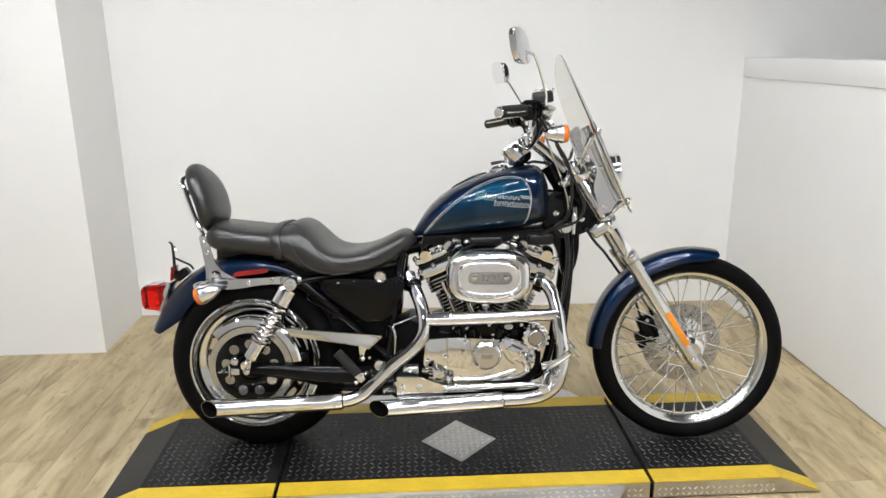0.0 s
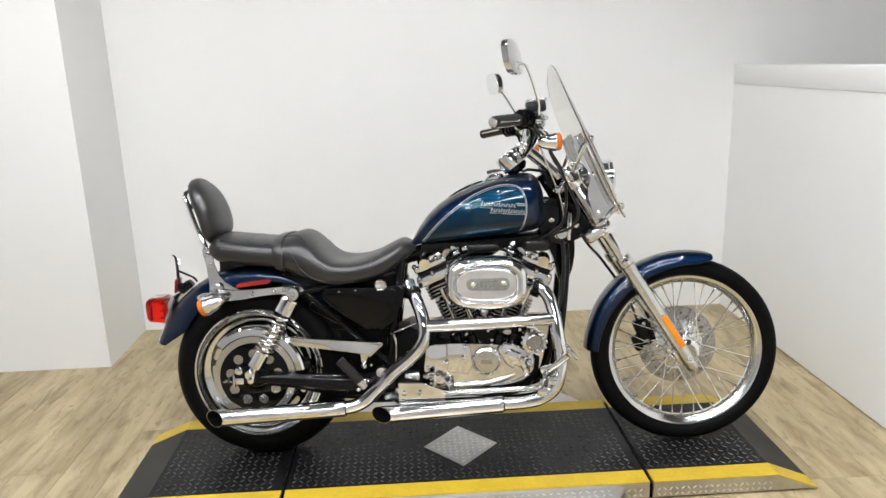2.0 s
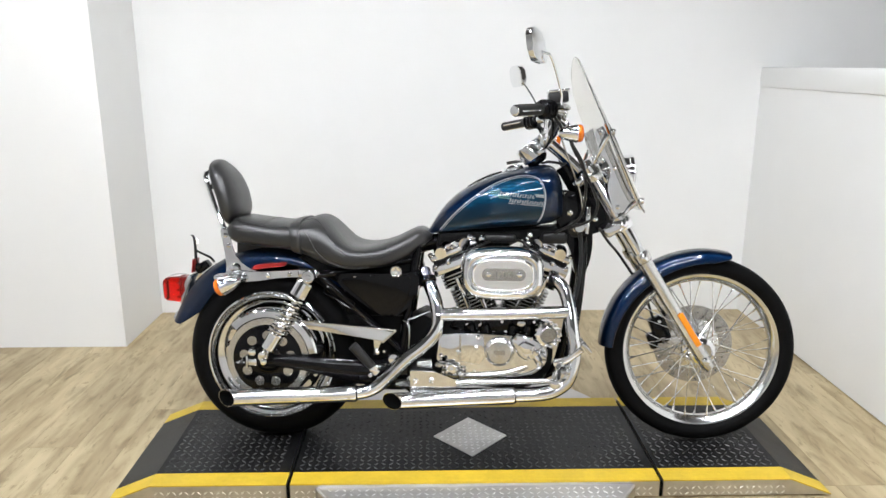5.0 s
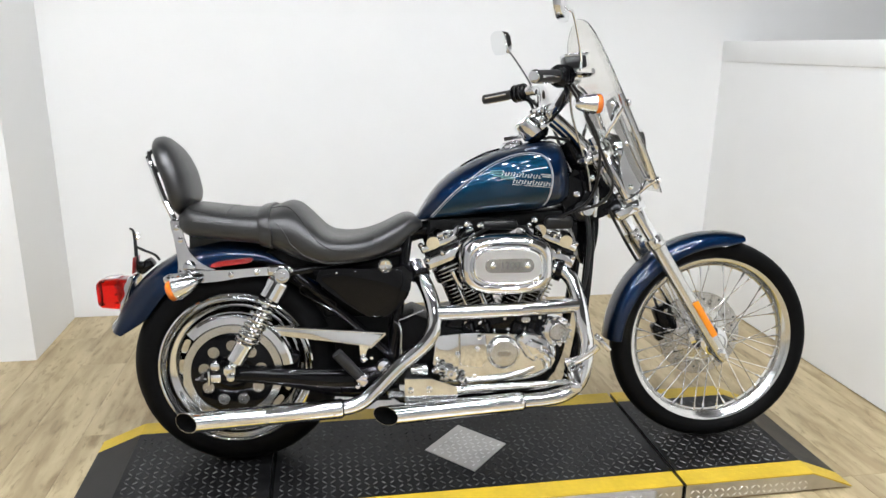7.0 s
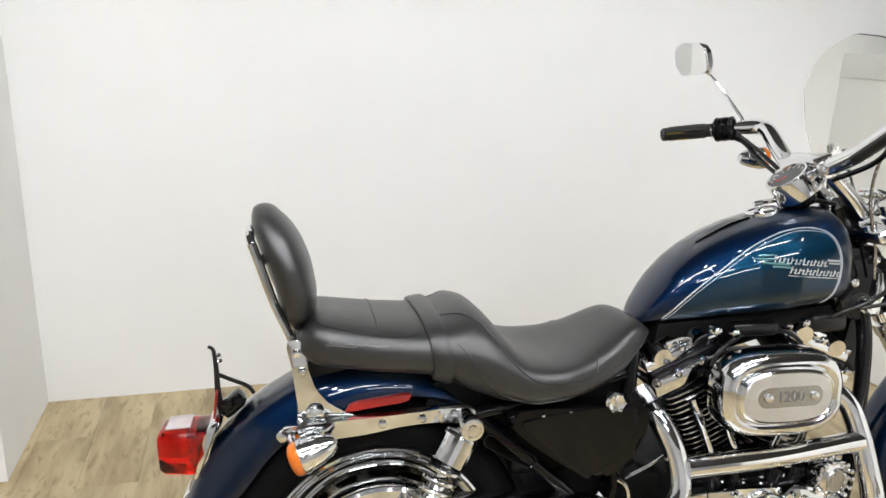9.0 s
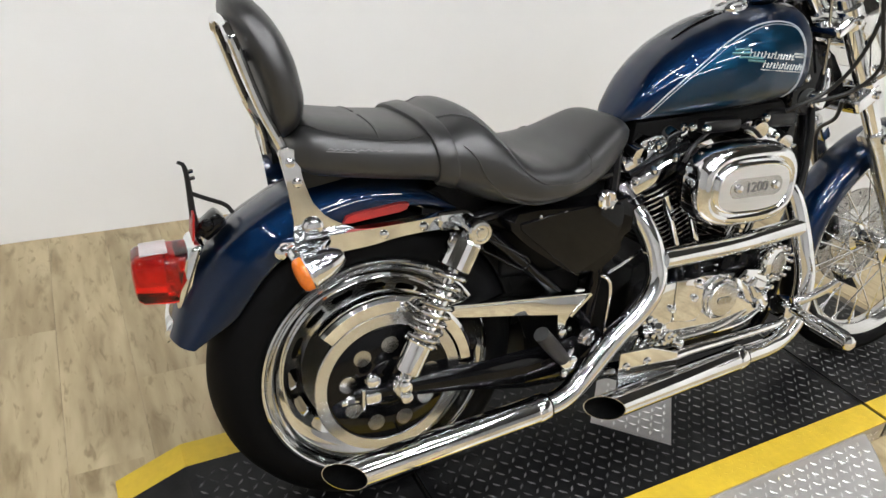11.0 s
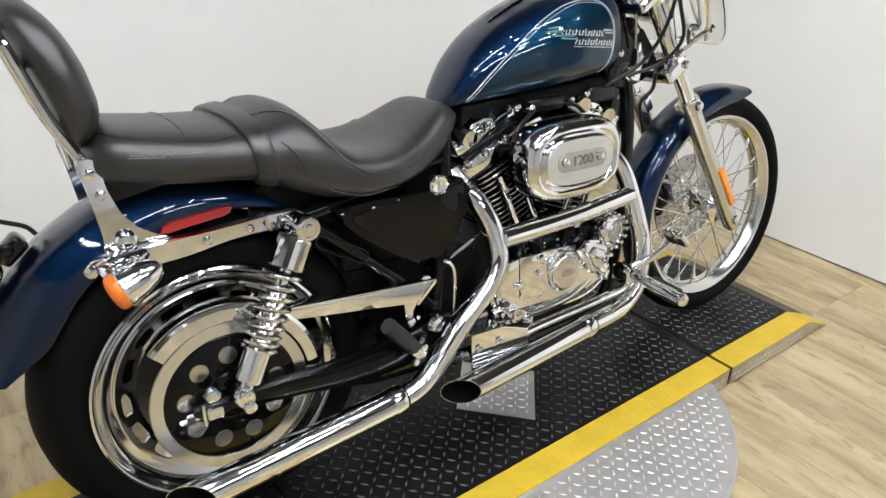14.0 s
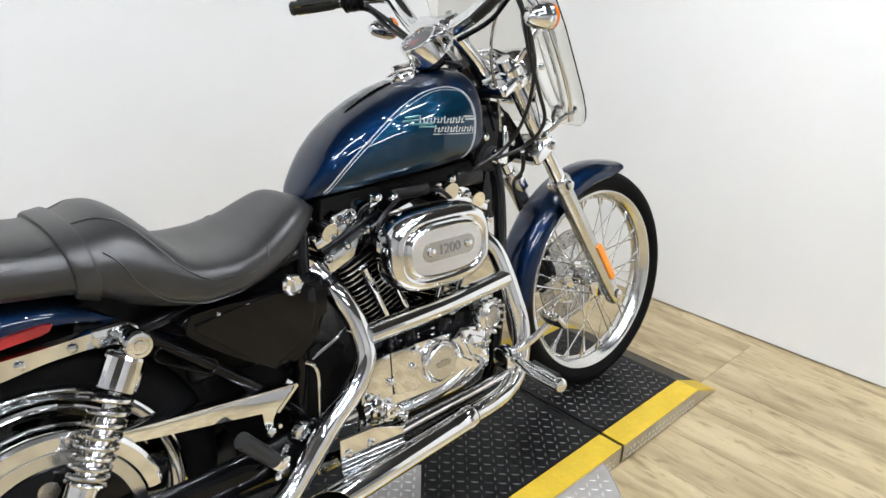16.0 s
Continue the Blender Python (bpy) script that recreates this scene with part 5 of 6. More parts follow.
for pts in ([(0.262, -0.236, 1.10), (0.285, -0.226, 1.055)], [(0.28, -0.238, 1.052), (0.302, -0.225, 1.012)]):
    bm = bmesh.new()
    tube(bm, pts, 0.0065, 10, 1)
    part("cable_adjuster", bm, PLASTIC, bike)

# frame
for pts, r in (([(0.33, 0, 0.86), (0.2, 0, 0.80), (0.0, 0, 0.735), (-0.2, 0, 0.70), (-0.35, 0, 0.63)], 0.028),
               ([(0.345, -0.035, 0.79), (0.352, -0.06, 0.70), (0.342, -0.075, 0.55), (0.315, -0.085, 0.35), (0.28, -0.09, 0.23), (0.22, -0.092, 0.195), (0.0, -0.095, 0.185), (-0.22, -0.1, 0.19), (-0.27, -0.105, 0.25), (-0.265, -0.11, 0.36), (-0.24, -0.11, 0.55), (-0.22, -0.09, 0.70)], 0.016),
               ([(0.345, 0.035, 0.79), (0.352, 0.06, 0.70), (0.342, 0.075, 0.55), (0.315, 0.085, 0.35), (0.28, 0.09, 0.23), (0.22, 0.092, 0.195), (0.0, 0.095, 0.185), (-0.22, 0.1, 0.19), (-0.27, 0.105, 0.25), (-0.265, 0.11, 0.36), (-0.24, 0.11, 0.55), (-0.22, 0.09, 0.70)], 0.016),
               ([(-0.24, -0.1, 0.655), (-0.4, -0.115, 0.625), (-0.55, -0.122, 0.6), (-0.62, -0.122, 0.595)], 0.014),
               ([(-0.24, 0.1, 0.655), (-0.4, 0.115, 0.625), (-0.55, 0.122, 0.6), (-0.62, 0.122, 0.595)], 0.014),
               ([(-0.27, -0.112, 0.33), (-0.36, -0.118, 0.42), (-0.47, -0.122, 0.52), (-0.55, -0.122, 0.59)], 0.014),
               ([(-0.27, 0.112, 0.33), (-0.36, 0.118, 0.42), (-0.47, 0.122, 0.52), (-0.55, 0.122, 0.59)], 0.014),
               ([(-0.6, -0.1, 0.60), (-0.56, 0.0, 0.63), (-0.6, 0.1, 0.60)], 0.014)):
    bm = bmesh.new()
    tube(bm, pts, r, 14, 5)
    part("frame_tube", bm, BLACK, bike)

# steering neck
bm = bmesh.new()
prism(bm, smooth_outline([(0.29, 0.81), (0.37, 0.82), (0.39, 0.74), (0.385, 0.66), (0.365, 0.6), (0.335, 0.6), (0.315, 0.68), (0.29, 0.74)], 3), -0.028, 0.028, 0.006, 2)
part("steering_neck", bm, BLACK, bike, "black frame gusset at the steering neck")

# slotted brace behind the side cover
for s in (-1, 1):
    bm = bmesh.new()
    d = Vector((0.107, 0, -0.063)).normalized()
    up = Vector((0.063, 0, 0.107)).normalized()
    mid = Vector((-0.487, s * 0.134, 0.523))
    ring = [mid + d * (math.copysign(0.046, math.cos(a)) + 0.013 * math.cos(a)) + up * (0.013 * math.sin(a)) for a in [2 * math.pi * (k + 0.5) / 32 for k in range(32)]]
    tube(bm, ring + [ring[0]], 0.0028, 8, 1)
    part("frame_brace", bm, BLACK, bike, "gloss black slotted frame brace")

# swingarm
for s in (-1, 1):
    bm = bmesh.new()
    loft(bm, [[(x, s * (y + w * math.cos(a)), z + h * math.sin(a)) for a in map(float, np.linspace(0, 2 * math.pi, 20, endpoint=False))]
              for x, y, z, h, w in ((-0.812, 0.18, 0.306, 0.012, 0.008), (-0.80, 0.18, 0.306, 0.017, 0.01), (-0.7, 0.18, 0.306, 0.02, 0.012), (-0.6, 0.178, 0.298, 0.025, 0.014), (-0.52, 0.165, 0.284, 0.034, 0.018),
                                    (-0.44, 0.148, 0.268, 0.044, 0.02), (-0.34, 0.138, 0.262, 0.05, 0.022), (-0.25, 0.13, 0.27, 0.052, 0.024))])
    arm = part("swingarm", bm, BLACK, bike, "gloss black swingarm")
    bm = bmesh.new()
    bolt(bm, (-0.812, s * 0.184, 0.302), (-1, 0, 0), 0.009, 0.014)
    tube(bm, [(-0.8, s * 0.184, 0.302), (-0.836, s * 0.184, 0.300)], 0.005, 8, 1)
    box(bm, (-0.797, s * 0.188, 0.304), (0.006, 0.016, 0.044), 0.002)
    box(bm, (-0.778, s * 0.19, 0.304), (0.03, 0.012, 0.024), 0.004)
    dome(bm, (-0.778, s * 0.188, 0.34), (0, s, 0), 0.015, 0.014)
    part("axle_adjuster", bm, CHROME, arm)

# shocks
for s in (-1, 1):
    lo, hi = Vector((-0.732, s * 0.212, 0.333)), Vector((-0.58, s * 0.17, 0.602))
    d = (hi - lo).normalized()
    L = (hi - lo).length
    bm = bmesh.new()
    lathe(bm, [(0, 0.012), (0.013, 0.014), (0.018, 0.022), (0.0235, 0.026), (0.0245, 0.03), (0.0245, 0.084), (0.0205, 0.088), (0.0185, 0.092), (0.0185, L - 0.125), (0.017, L - 0.122), (0.012, L - 0.12), (0.012, L - 0.06), (0, L - 0.06)], lo, d, 32)
    for p in (lo, hi):
        lathe(bm, [(0, -0.016), (0.016, -0.016), (0.018, -0.012), (0.018, 0.012), (0.016, 0.016), (0, 0.016)], p, (0, 1, 0), 24)
    shock = part("shock_absorber", bm, CHROME, bike, "chrome coil-over rear shock", 0.5)
    bm = bmesh.new()
    u = d.cross(Vector((0, 1, 0))).normalized()
    w = d.cross(u)
    turns, pts = 7.4, []
    for k in range(int(turns * 20) + 1):
        a = 2 * math.pi * k / 20
        f = k / (turns * 20)
        pts.append(lo + d * (0.093 + (L - 0.093 - 0.092) * (0.8 * f + 0.2 * f * f)) + 0.0285 * (math.cos(a) * u + math.sin(a) * w))
    tube(bm, pts, 0.0046, 10, 1)
    part("spring", bm, POLISHED, shock, "chrome coil spring")
    bm = bmesh.new()
    lathe(bm, [(0.0, L - 0.082), (0.0305, L - 0.082), (0.0325, L - 0.08), (0.0325, L - 0.03), (0.031, L - 0.025), (0.028, L - 0.023), (0.014, L - 0.019), (0.012, L - 0.012), (0, L - 0.012)], lo, d, 20)
    part("upper_cover", bm, CHROME, shock, "fluted chrome shock cover", 0.2)
    bm = bmesh.new()
    lathe(bm, [(0.018, 0.081), (0.031, 0.082), (0.0325, 0.085), (0.031, 0.088), (0.018, 0.089)], lo, d, 32)
    part("spring_seat", bm, CHROME, shock)
    # Collar made black to draw the shaded edge below the cover.
    bm = bmesh.new()
    lathe(bm, [(0.012, L - 0.094), (0.03, L - 0.093), (0.0315, L - 0.0905), (0.03, L - 0.088), (0.012, L - 0.087)], lo, d, 32)
    part("spring_collar", bm, BLACK, shock, "spring collar blackened as a dark line under the cover")
    bm = bmesh.new()
    lathe(bm, [(0, 0), (0.021, 0), (0.0225, 0.004), (0.0225, 0.02), (0.02, 0.024), (0.015, 0.0245), (0.0142, 0.022), (0.009, 0.022), (0.008, 0.0255), (0.0, 0.026)], (hi.x, hi.y + s * 0.014, hi.z), (0, s, 0), 32)
    tube(bm, [(hi.x, s * 0.12, hi.z), (hi.x, s * 0.16, hi.z)], 0.017, 20, 1)
    box(bm, (hi.x - 0.022, s * 0.13, hi.z + 0.004), (0.06, 0.022, 0.036), 0.01, None, 3)
    part("upper_mount", bm, CHROME, shock, "large chrome mount cap", 0.5)
    heads("lower_bolt", [(lo.x, lo.y + s * 0.014, lo.z + 0.008), (lo.x + 0.004, lo.y + s * 0.014, lo.z - 0.016)], (0, s, 0), 0.0125, 0.012, shock, round_=True)

# chrome guard over the swingarm
bm = bmesh.new()
prism(bm, [(-0.63, 0.442), (-0.294, 0.416), (-0.306, 0.403), (-0.338, 0.374), (-0.348, 0.362), (-0.348, 0.344), (-0.366, 0.344), (-0.366, 0.381), (-0.45, 0.393), (-0.56, 0.409), (-0.63, 0.42)], -0.15, -0.145, 0.0015)
prism(bm, [(-0.63, 0.443), (-0.294, 0.417), (-0.294, 0.412), (-0.63, 0.438)], -0.1515, -0.115, 0.0015)
loft(bm, [[(-0.292, y, 0.418), (-0.298, y, 0.41), (-0.339, y, 0.373), (-0.334, y, 0.369), (-0.288, y, 0.411)] for y in (-0.1515, -0.144, -0.136)])
guard = part("belt_guard", bm, CHROME, bike, "long chrome guard above the swingarm", 0.4)
bm = bmesh.new()
dome(bm, (-0.356, -0.149, 0.338), (0, -1, 0), 0.0115, 0.011)
bolt(bm, (-0.332, -0.14, 0.338), (0, -1, 0), 0.006, 0.006)
part("guard_bolt", bm, CHROME, guard)

# rear caliper, battery box and side cover
bm = bmesh.new()
box(bm, (-0.58, -0.12, 0.335), (0.07, 0.05, 0.06), 0.014, Matrix.Rotation(math.radians(15), 3, "Y"), 3)
part("rear_caliper", bm, BLACK, bike, "black rear brake caliper")
bm = bmesh.new()
box(bm, (-0.37, 0, 0.545), (0.22, 0.2, 0.19), 0.02, None, 3)
part("battery_box", bm, WRINKLE, bike)
bm = bmesh.new()
prism(bm, [(-0.64, 0.655), (-0.56, 0.6), (-0.47, 0.55), (-0.24, 0.55), (-0.24, 0.66), (-0.36, 0.645), (-0.5, 0.645), (-0.6, 0.675)], -0.1, 0.1, 0.01, 2)
part("frame_cover", bm, WRINKLE, bike, "black cover between the seat rails", 0.5)
bm = bmesh.new()
prism(bm, [(-0.5, 0.5), (-0.43, 0.42), (-0.40, 0.30), (-0.39, 0.18), (-0.27, 0.18), (-0.27, 0.5)], -0.085, 0.1, 0.015, 3)
part("splash_guard", bm, WRINKLE, bike)
bm = bmesh.new()
prism(bm, smooth_outline([(-0.86, 0.19), (-0.6, 0.185), (-0.28, 0.2), (-0.24, 0.28), (-0.28, 0.37), (-0.6, 0.43), (-0.86, 0.43)], 3), 0.088, 0.108, 0.006, 2)
part("belt_cover", bm, WRINKLE, bike, "black drive belt cover", 0.5)
for s in (-1, 1):
    bm = bmesh.new()
    prism(bm, smooth_outline([(-0.5, 0.6), (-0.44, 0.612), (-0.36, 0.61), (-0.265, 0.612), (-0.215, 0.618), (-0.212, 0.57), (-0.225, 0.52), (-0.27, 0.478), (-0.315, 0.46), (-0.36, 0.48), (-0.46, 0.55)], 4), s * 0.09, s * 0.158, 0.014, 4)
    cover = part("side_cover", bm, BLACK, bike, "gloss black side cover", 0.5)
    bm = bmesh.new()
    prism(bm, [(-0.474, 0.592), (-0.40, 0.602), (-0.32, 0.609), (-0.25, 0.61), (-0.238, 0.6), (-0.238, 0.565), (-0.252, 0.52), (-0.275, 0.5), (-0.337, 0.47), (-0.346, 0.471), (-0.472, 0.578)], s * 0.15, s * 0.1625, 0.003, 3)
    part("raised_panel", bm, BLACK, cover)
    heads("screw", [(-0.43, s * 0.158, 0.6), (-0.375, s * 0.158, 0.603)], (0, s, 0), 0.004, 0.004, cover, round_=True)
bm = bmesh.new()
lathe(bm, [(0.0, 0.0), (0.019, 0.0), (0.0205, 0.004), (0.0205, 0.014), (0.0165, 0.019), (0.0125, 0.017), (0.0, 0.017)], (-0.288, -0.156, 0.621), (0, -1, 0), 32)
box(bm, (-0.288, -0.175, 0.621), (0.004, 0.004, 0.02), 0.001)
ign = part("ignition_switch", bm, CHROME, bike, "round chrome ignition switch", 0.5)
heads("notch", [(-0.288 + 0.0165 * math.cos(math.pi / 3 * k), -0.174, 0.621 + 0.0165 * math.sin(math.pi / 3 * k)) for k in range(6)], (0, -1, 0), 0.0028, 0.003, ign, round_=True)

# engine
CR = Vector((0.066, 0, 0.29))
bm = bmesh.new()
prism(bm, smooth_outline([(-0.16, 0.24), (0.05, 0.205), (0.2, 0.22), (0.25, 0.30), (0.24, 0.40), (0.17, 0.455), (-0.05, 0.455), (-0.16, 0.42), (-0.2, 0.33)], 5), -0.1, 0.12, 0.015, 3)
case = part("crankcase", bm, WRINKLE, bike, "black crankcase", 0.5)
bm = bmesh.new()
prism(bm, [(-0.285, 0.235), (-0.15, 0.225), (-0.13, 0.43), (-0.2, 0.46), (-0.28, 0.42)], -0.1, 0.11, 0.02, 3)
part("gearbox", bm, WRINKLE, bike, "black gearbox case", 0.5)
bm = bmesh.new()
prism(bm, smooth_outline([(-0.14, 0.372), (-0.125, 0.398), (-0.03, 0.405), (0.02, 0.404), (0.10, 0.40), (0.17, 0.392), (0.22, 0.37), (0.232, 0.33), (0.205, 0.285), (0.15, 0.26), (0.05, 0.254), (-0.07, 0.262), (-0.125, 0.29)], 4), -0.145, -0.095, 0.012, 4)
cam_cover = part("cam_cover", bm, CHROME, bike, "polished chrome cam cover", 0.5)
heads("bolt", [(x, -0.144, z) for x, z in ((-0.02, 0.273), (0.11, 0.27), (0.2, 0.31), (0.205, 0.36), (0.13, 0.385))], (0, -1, 0), 0.0065, 0.007, cam_cover)
# housings cast on the cam cover
bm = bmesh.new()
prism(bm, [(0.10, 0.392), (0.125, 0.412), (0.165, 0.405), (0.2, 0.388), (0.215, 0.352), (0.19, 0.325), (0.155, 0.318), (0.13, 0.335)], -0.166, -0.12, 0.012, 3)
prism(bm, [(0.128, 0.375), (0.15, 0.392), (0.185, 0.375), (0.18, 0.345), (0.15, 0.338)], -0.176, -0.15, 0.008, 2)
tube(bm, [(0.19, -0.15, 0.335), (0.2, -0.155, 0.318), (0.205, -0.15, 0.295)], [0.016, 0.014, 0.011], 14, 4)
pump = part("oil_pump_housing", bm, CHROME, cam_cover, "faceted chrome pump housing", 0.4)
heads("bolt", [(0.118, -0.166, 0.398), (0.172, -0.166, 0.398), (0.203, -0.166, 0.36), (0.165, -0.166, 0.328)], (0, -1, 0), 0.0062, 0.008, pump)
bm = bmesh.new()
prism(bm, [(-0.15, 0.318), (-0.142, 0.39), (-0.13, 0.404), (-0.07, 0.41), (-0.068, 0.31), (-0.1, 0.3), (-0.14, 0.304)], -0.156, -0.138, 0.004, 3)
prism(bm, [(-0.066, 0.31), (-0.068, 0.41), (-0.005, 0.409), (0.012, 0.4), (0.018, 0.33), (0.0, 0.3)], -0.156, -0.138, 0.004, 3)
plate = part("cover_plate", bm, CHROME, cam_cover, "flat polished sprocket cover", 0.4)
heads("bolt", [(-0.074, -0.156, 0.345), (-0.014, -0.156, 0.362), (-0.008, -0.156, 0.398), (-0.135, -0.156, 0.33)], (0, -1, 0), 0.0085, 0.01, plate, round_=True)
bm = bmesh.new()
tube(bm, [(-0.13, -0.142, 0.282), (-0.06, -0.146, 0.266), (0.05, -0.148, 0.259), (0.15, -0.148, 0.266), (0.215, -0.144, 0.296)], 0.005, 10, 5)
part("lower_lip", bm, CHROME, cam_cover)
bm = bmesh.new()
lathe(bm, [(0.0, -0.02), (0.05, -0.02), (0.051, 0.008), (0.048, 0.013), (0.044, 0.015), (0.043, 0.018), (0.039, 0.0215), (0.0, 0.0225)], (0.066, -0.145, 0.347), (0, -1, 0), 56)
timer = part("timer_cover", bm, SPUN, bike, "round polished timing cover", 0.5)
heads("screw", [(0.066 + 0.0455 * math.cos(math.radians(90 + 72 * k)), -0.159, 0.347 + 0.0455 * math.sin(math.radians(90 + 72 * k))) for k in range(5)], (0, -1, 0), 0.005, 0.005, timer, round_=True)
bm = bmesh.new()
prism(bm, stadium(0.066, 0.347, 0.02, 0.008), -0.1695, -0.1675, 0.0005, 1)
part("emblem", bm, STEEL, timer, "small raised emblem")
bm = bmesh.new()
lathe(bm, [(0.0, -0.06), (0.036, -0.06), (0.043, -0.052), (0.0445, -0.02), (0.046, -0.012), (0.046, 0.006), (0.042, 0.016), (0.03, 0.02), (0.026, 0.014), (0.0, 0.014)], (0.228, -0.135, 0.408), (0.2, -1, 0), 40)
filt = part("oil_filter", bm, CHROME, bike, "ribbed chrome oil filter", 0.5)
bm = bmesh.new()
box(bm, (0, 0, 0), (0.009, 0.018, 0.009), 0.002)
rib = None
for k in range(14):
    a = 2 * math.pi * k / 14
    m = Matrix.Translation((0.231 + 0.042 * math.cos(a), -0.148, 0.408 + 0.042 * math.sin(a)))
    rib = part("rib", bm, CHROME, filt, place=m) if rib is None else (again(rib, m) and rib)
bm = bmesh.new()
lathe(bm, [(0, 0.012), (0.027, 0.012), (0.027, 0.019), (0.024, 0.0215), (0, 0.0218)], (0.228, -0.135, 0.408), (0.2, -1, 0), 28)
part("end_face", bm, STEEL, filt, "round grey end face")
# tappet blocks
for x, k in ((-0.03, -1), (0.02, -1), (0.11, 1), (0.16, 1)):
    bm = bmesh.new()
    lathe(bm, [(0, 0), (0.021, 0), (0.021, 0.035), (0.014, 0.042), (0.014, 0.055), (0, 0.055)], (x, -0.105, 0.395), (k * 0.25, 0.0, 1), 20)
    part("tappet_block", bm, BLACK, bike)
bm = bmesh.new()
prism(bm, smooth_outline([(-0.09, 0.41), (0.2, 0.42), (0.19, 0.465), (0.06, 0.475), (-0.06, 0.46)], 4), -0.11, -0.08, 0.008)
part("tappet_cover", bm, BLACK, bike, "black cover above the cam case")
for x, z in ((0.008, 0.43), (0.141, 0.438)):
    bm = bmesh.new()
    prism(bm, stadium(x, z, 0.015, 0.008), -0.118, -0.109, 0.003)
    part("oval_plug", bm, SATIN, bike)
heads("cap_bolt", [(0.075, -0.11, 0.444), (-0.045, -0.11, 0.432), (0.185, -0.11, 0.445)], (0, -1, 0), 0.007, 0.009, bike)

for name, tilt in (("rear", -22.5), ("front", 22.5)):
    M = Matrix.Translation(CR) @ Matrix.Rotation(math.radians(tilt), 4, "Y")
    bm = bmesh.new()
    lathe(bm, [(0, 0.14), (0.054, 0.14), (0.054, 0.31), (0, 0.31)], (0, 0, 0), (0, 0, 1), 28)
    cyl = part("cylinder", bm, BLACK, bike, "black finned cylinder with bright fin edges", place=M)
    fin0 = None
    for k in range(11):
        pl = pose(0, 0, 0.165 + 0.0125 * k)
        if fin0 is None:
            bm = bmesh.new()
            pts = oval(0, 0, 0.068, 0.082, 32, 5)
            prism(bm, pts, -0.0018, 0.0018, 0.0007, 1)
            bmesh.ops.rotate(bm, verts=bm.verts, matrix=Matrix.Rotation(math.pi / 2, 3, "X"))
            bm.normal_update()
            for f in bm.faces:
                if abs(f.normal.z) < 0.5:
                    f.material_index = 1
            fin0 = part("fin", bm, [BLACK, STEEL], cyl, place=pl)
        else:
            again(fin0, pl)
    bm = bmesh.new()
    box(bm, (0, 0, 0.335), (0.135, 0.15, 0.05), 0.012, None, 3)
    head = part("cylinder_head", bm, BLACK, bike, "black finned cylinder head", place=M)
    fin0 = None
    for k in range(4):
        pl = pose(0, 0, 0.312 + 0.0125 * k)
        if fin0 is None:
            bm = bmesh.new()
            prism(bm, oval(0, 0, 0.079, 0.091, 32, 6), -0.002, 0.002, 0.0007, 1)
            bmesh.ops.rotate(bm, verts=bm.verts, matrix=Matrix.Rotation(math.pi / 2, 3, "X"))
            bm.normal_update()
            for f in bm.faces:
                if abs(f.normal.z) < 0.5:
                    f.material_index = 1
            fin0 = part("fin", bm, [BLACK, STEEL], head, place=pl)
        else:
            again(fin0, pl)
    bm = bmesh.new()
    box(bm, (0, 0, 0.38), (0.186, 0.176, 0.036), 0.007, None, 3)
    rock = part("rocker_box", bm, CHROME, bike, "stepped chrome rocker box", 0.5, place=M)
    # Black here is the shade between the chrome layers, put in as colour.
    bm = bmesh.new()
    box(bm, (0, 0, 0.405), (0.164, 0.152, 0.016), 0.004)
    part("middle_section", bm, BLACK, rock, "middle section coloured black as the shaded crevice")
    bm = bmesh.new()
    box(bm, (0, 0.004, 0.424), (0.176, 0.15, 0.024), 0.007, None, 3)
    for sx in (-0.045, 0.045):
        tube(bm, [(sx, -0.074, 0.434), (sx, -0.03, 0.441), (sx, 0.07, 0.441)], [0.02, 0.026, 0.026], 18, 3)
    box(bm, (0, -0.01, 0.446), (0.05, 0.1, 0.022), 0.008, None, 3)
    part("rocker_cover", bm, CHROME, rock, "lobed chrome rocker cover", 0.5)
    for sx, sy, sz in ((-0.08, -0.086, 0.392), (-0.03, -0.086, 0.392), (0.03, -0.086, 0.392), (0.08, -0.086, 0.392), (0.0, -0.075, 0.434), (-0.082, -0.06, 0.434), (0.082, -0.06, 0.434)):
        bm = bmesh.new()
        lathe(bm, [(0, 0), (0.0085, 0), (0.0085, 0.01), (0.0065, 0.013), (0.003, 0.013), (0.003, 0.009), (0, 0.009)], (sx, sy, sz), (0, -0.5, 1), 14)
        part("bolt", bm, CHROME, rock)
    # pushrod tubes
    for px_, qx in ((-0.022, -0.02), (0.03, 0.028)):
        bm = bmesh.new()
        lathe(bm, [(0.013, 0.115), (0.013, 0.15), (0.01, 0.155), (0.0085, 0.16), (0.0085, 0.27), (0.0115, 0.275), (0.0115, 0.335), (0, 0.336)], (px_, -0.096, 0), (0, 0, 1), 18)
        part("pushrod_tube", bm, CHROME, bike, "chrome pushrod tube", place=M)

# coil cover, carburettor and clutter under the tank
bm = bmesh.new()
box(bm, (0.07, -0.03, 0.60), (0.11, 0.12, 0.13), 0.02, None, 3)
part("carburettor", bm, WRINKLE, bike)
bm = bmesh.new()
box(bm, (0.065, -0.05, 0.728), (0.11, 0.07, 0.03), 0.01)
part("ignition_coil", bm, PLASTIC, bike, "black ignition coil")
bm = bmesh.new()
box(bm, (0.252, -0.03, 0.732), (0.09, 0.09, 0.042), 0.012, None, 3)
part("relay_box", bm, PLASTIC, bike, "black relay box")
bm = bmesh.new()
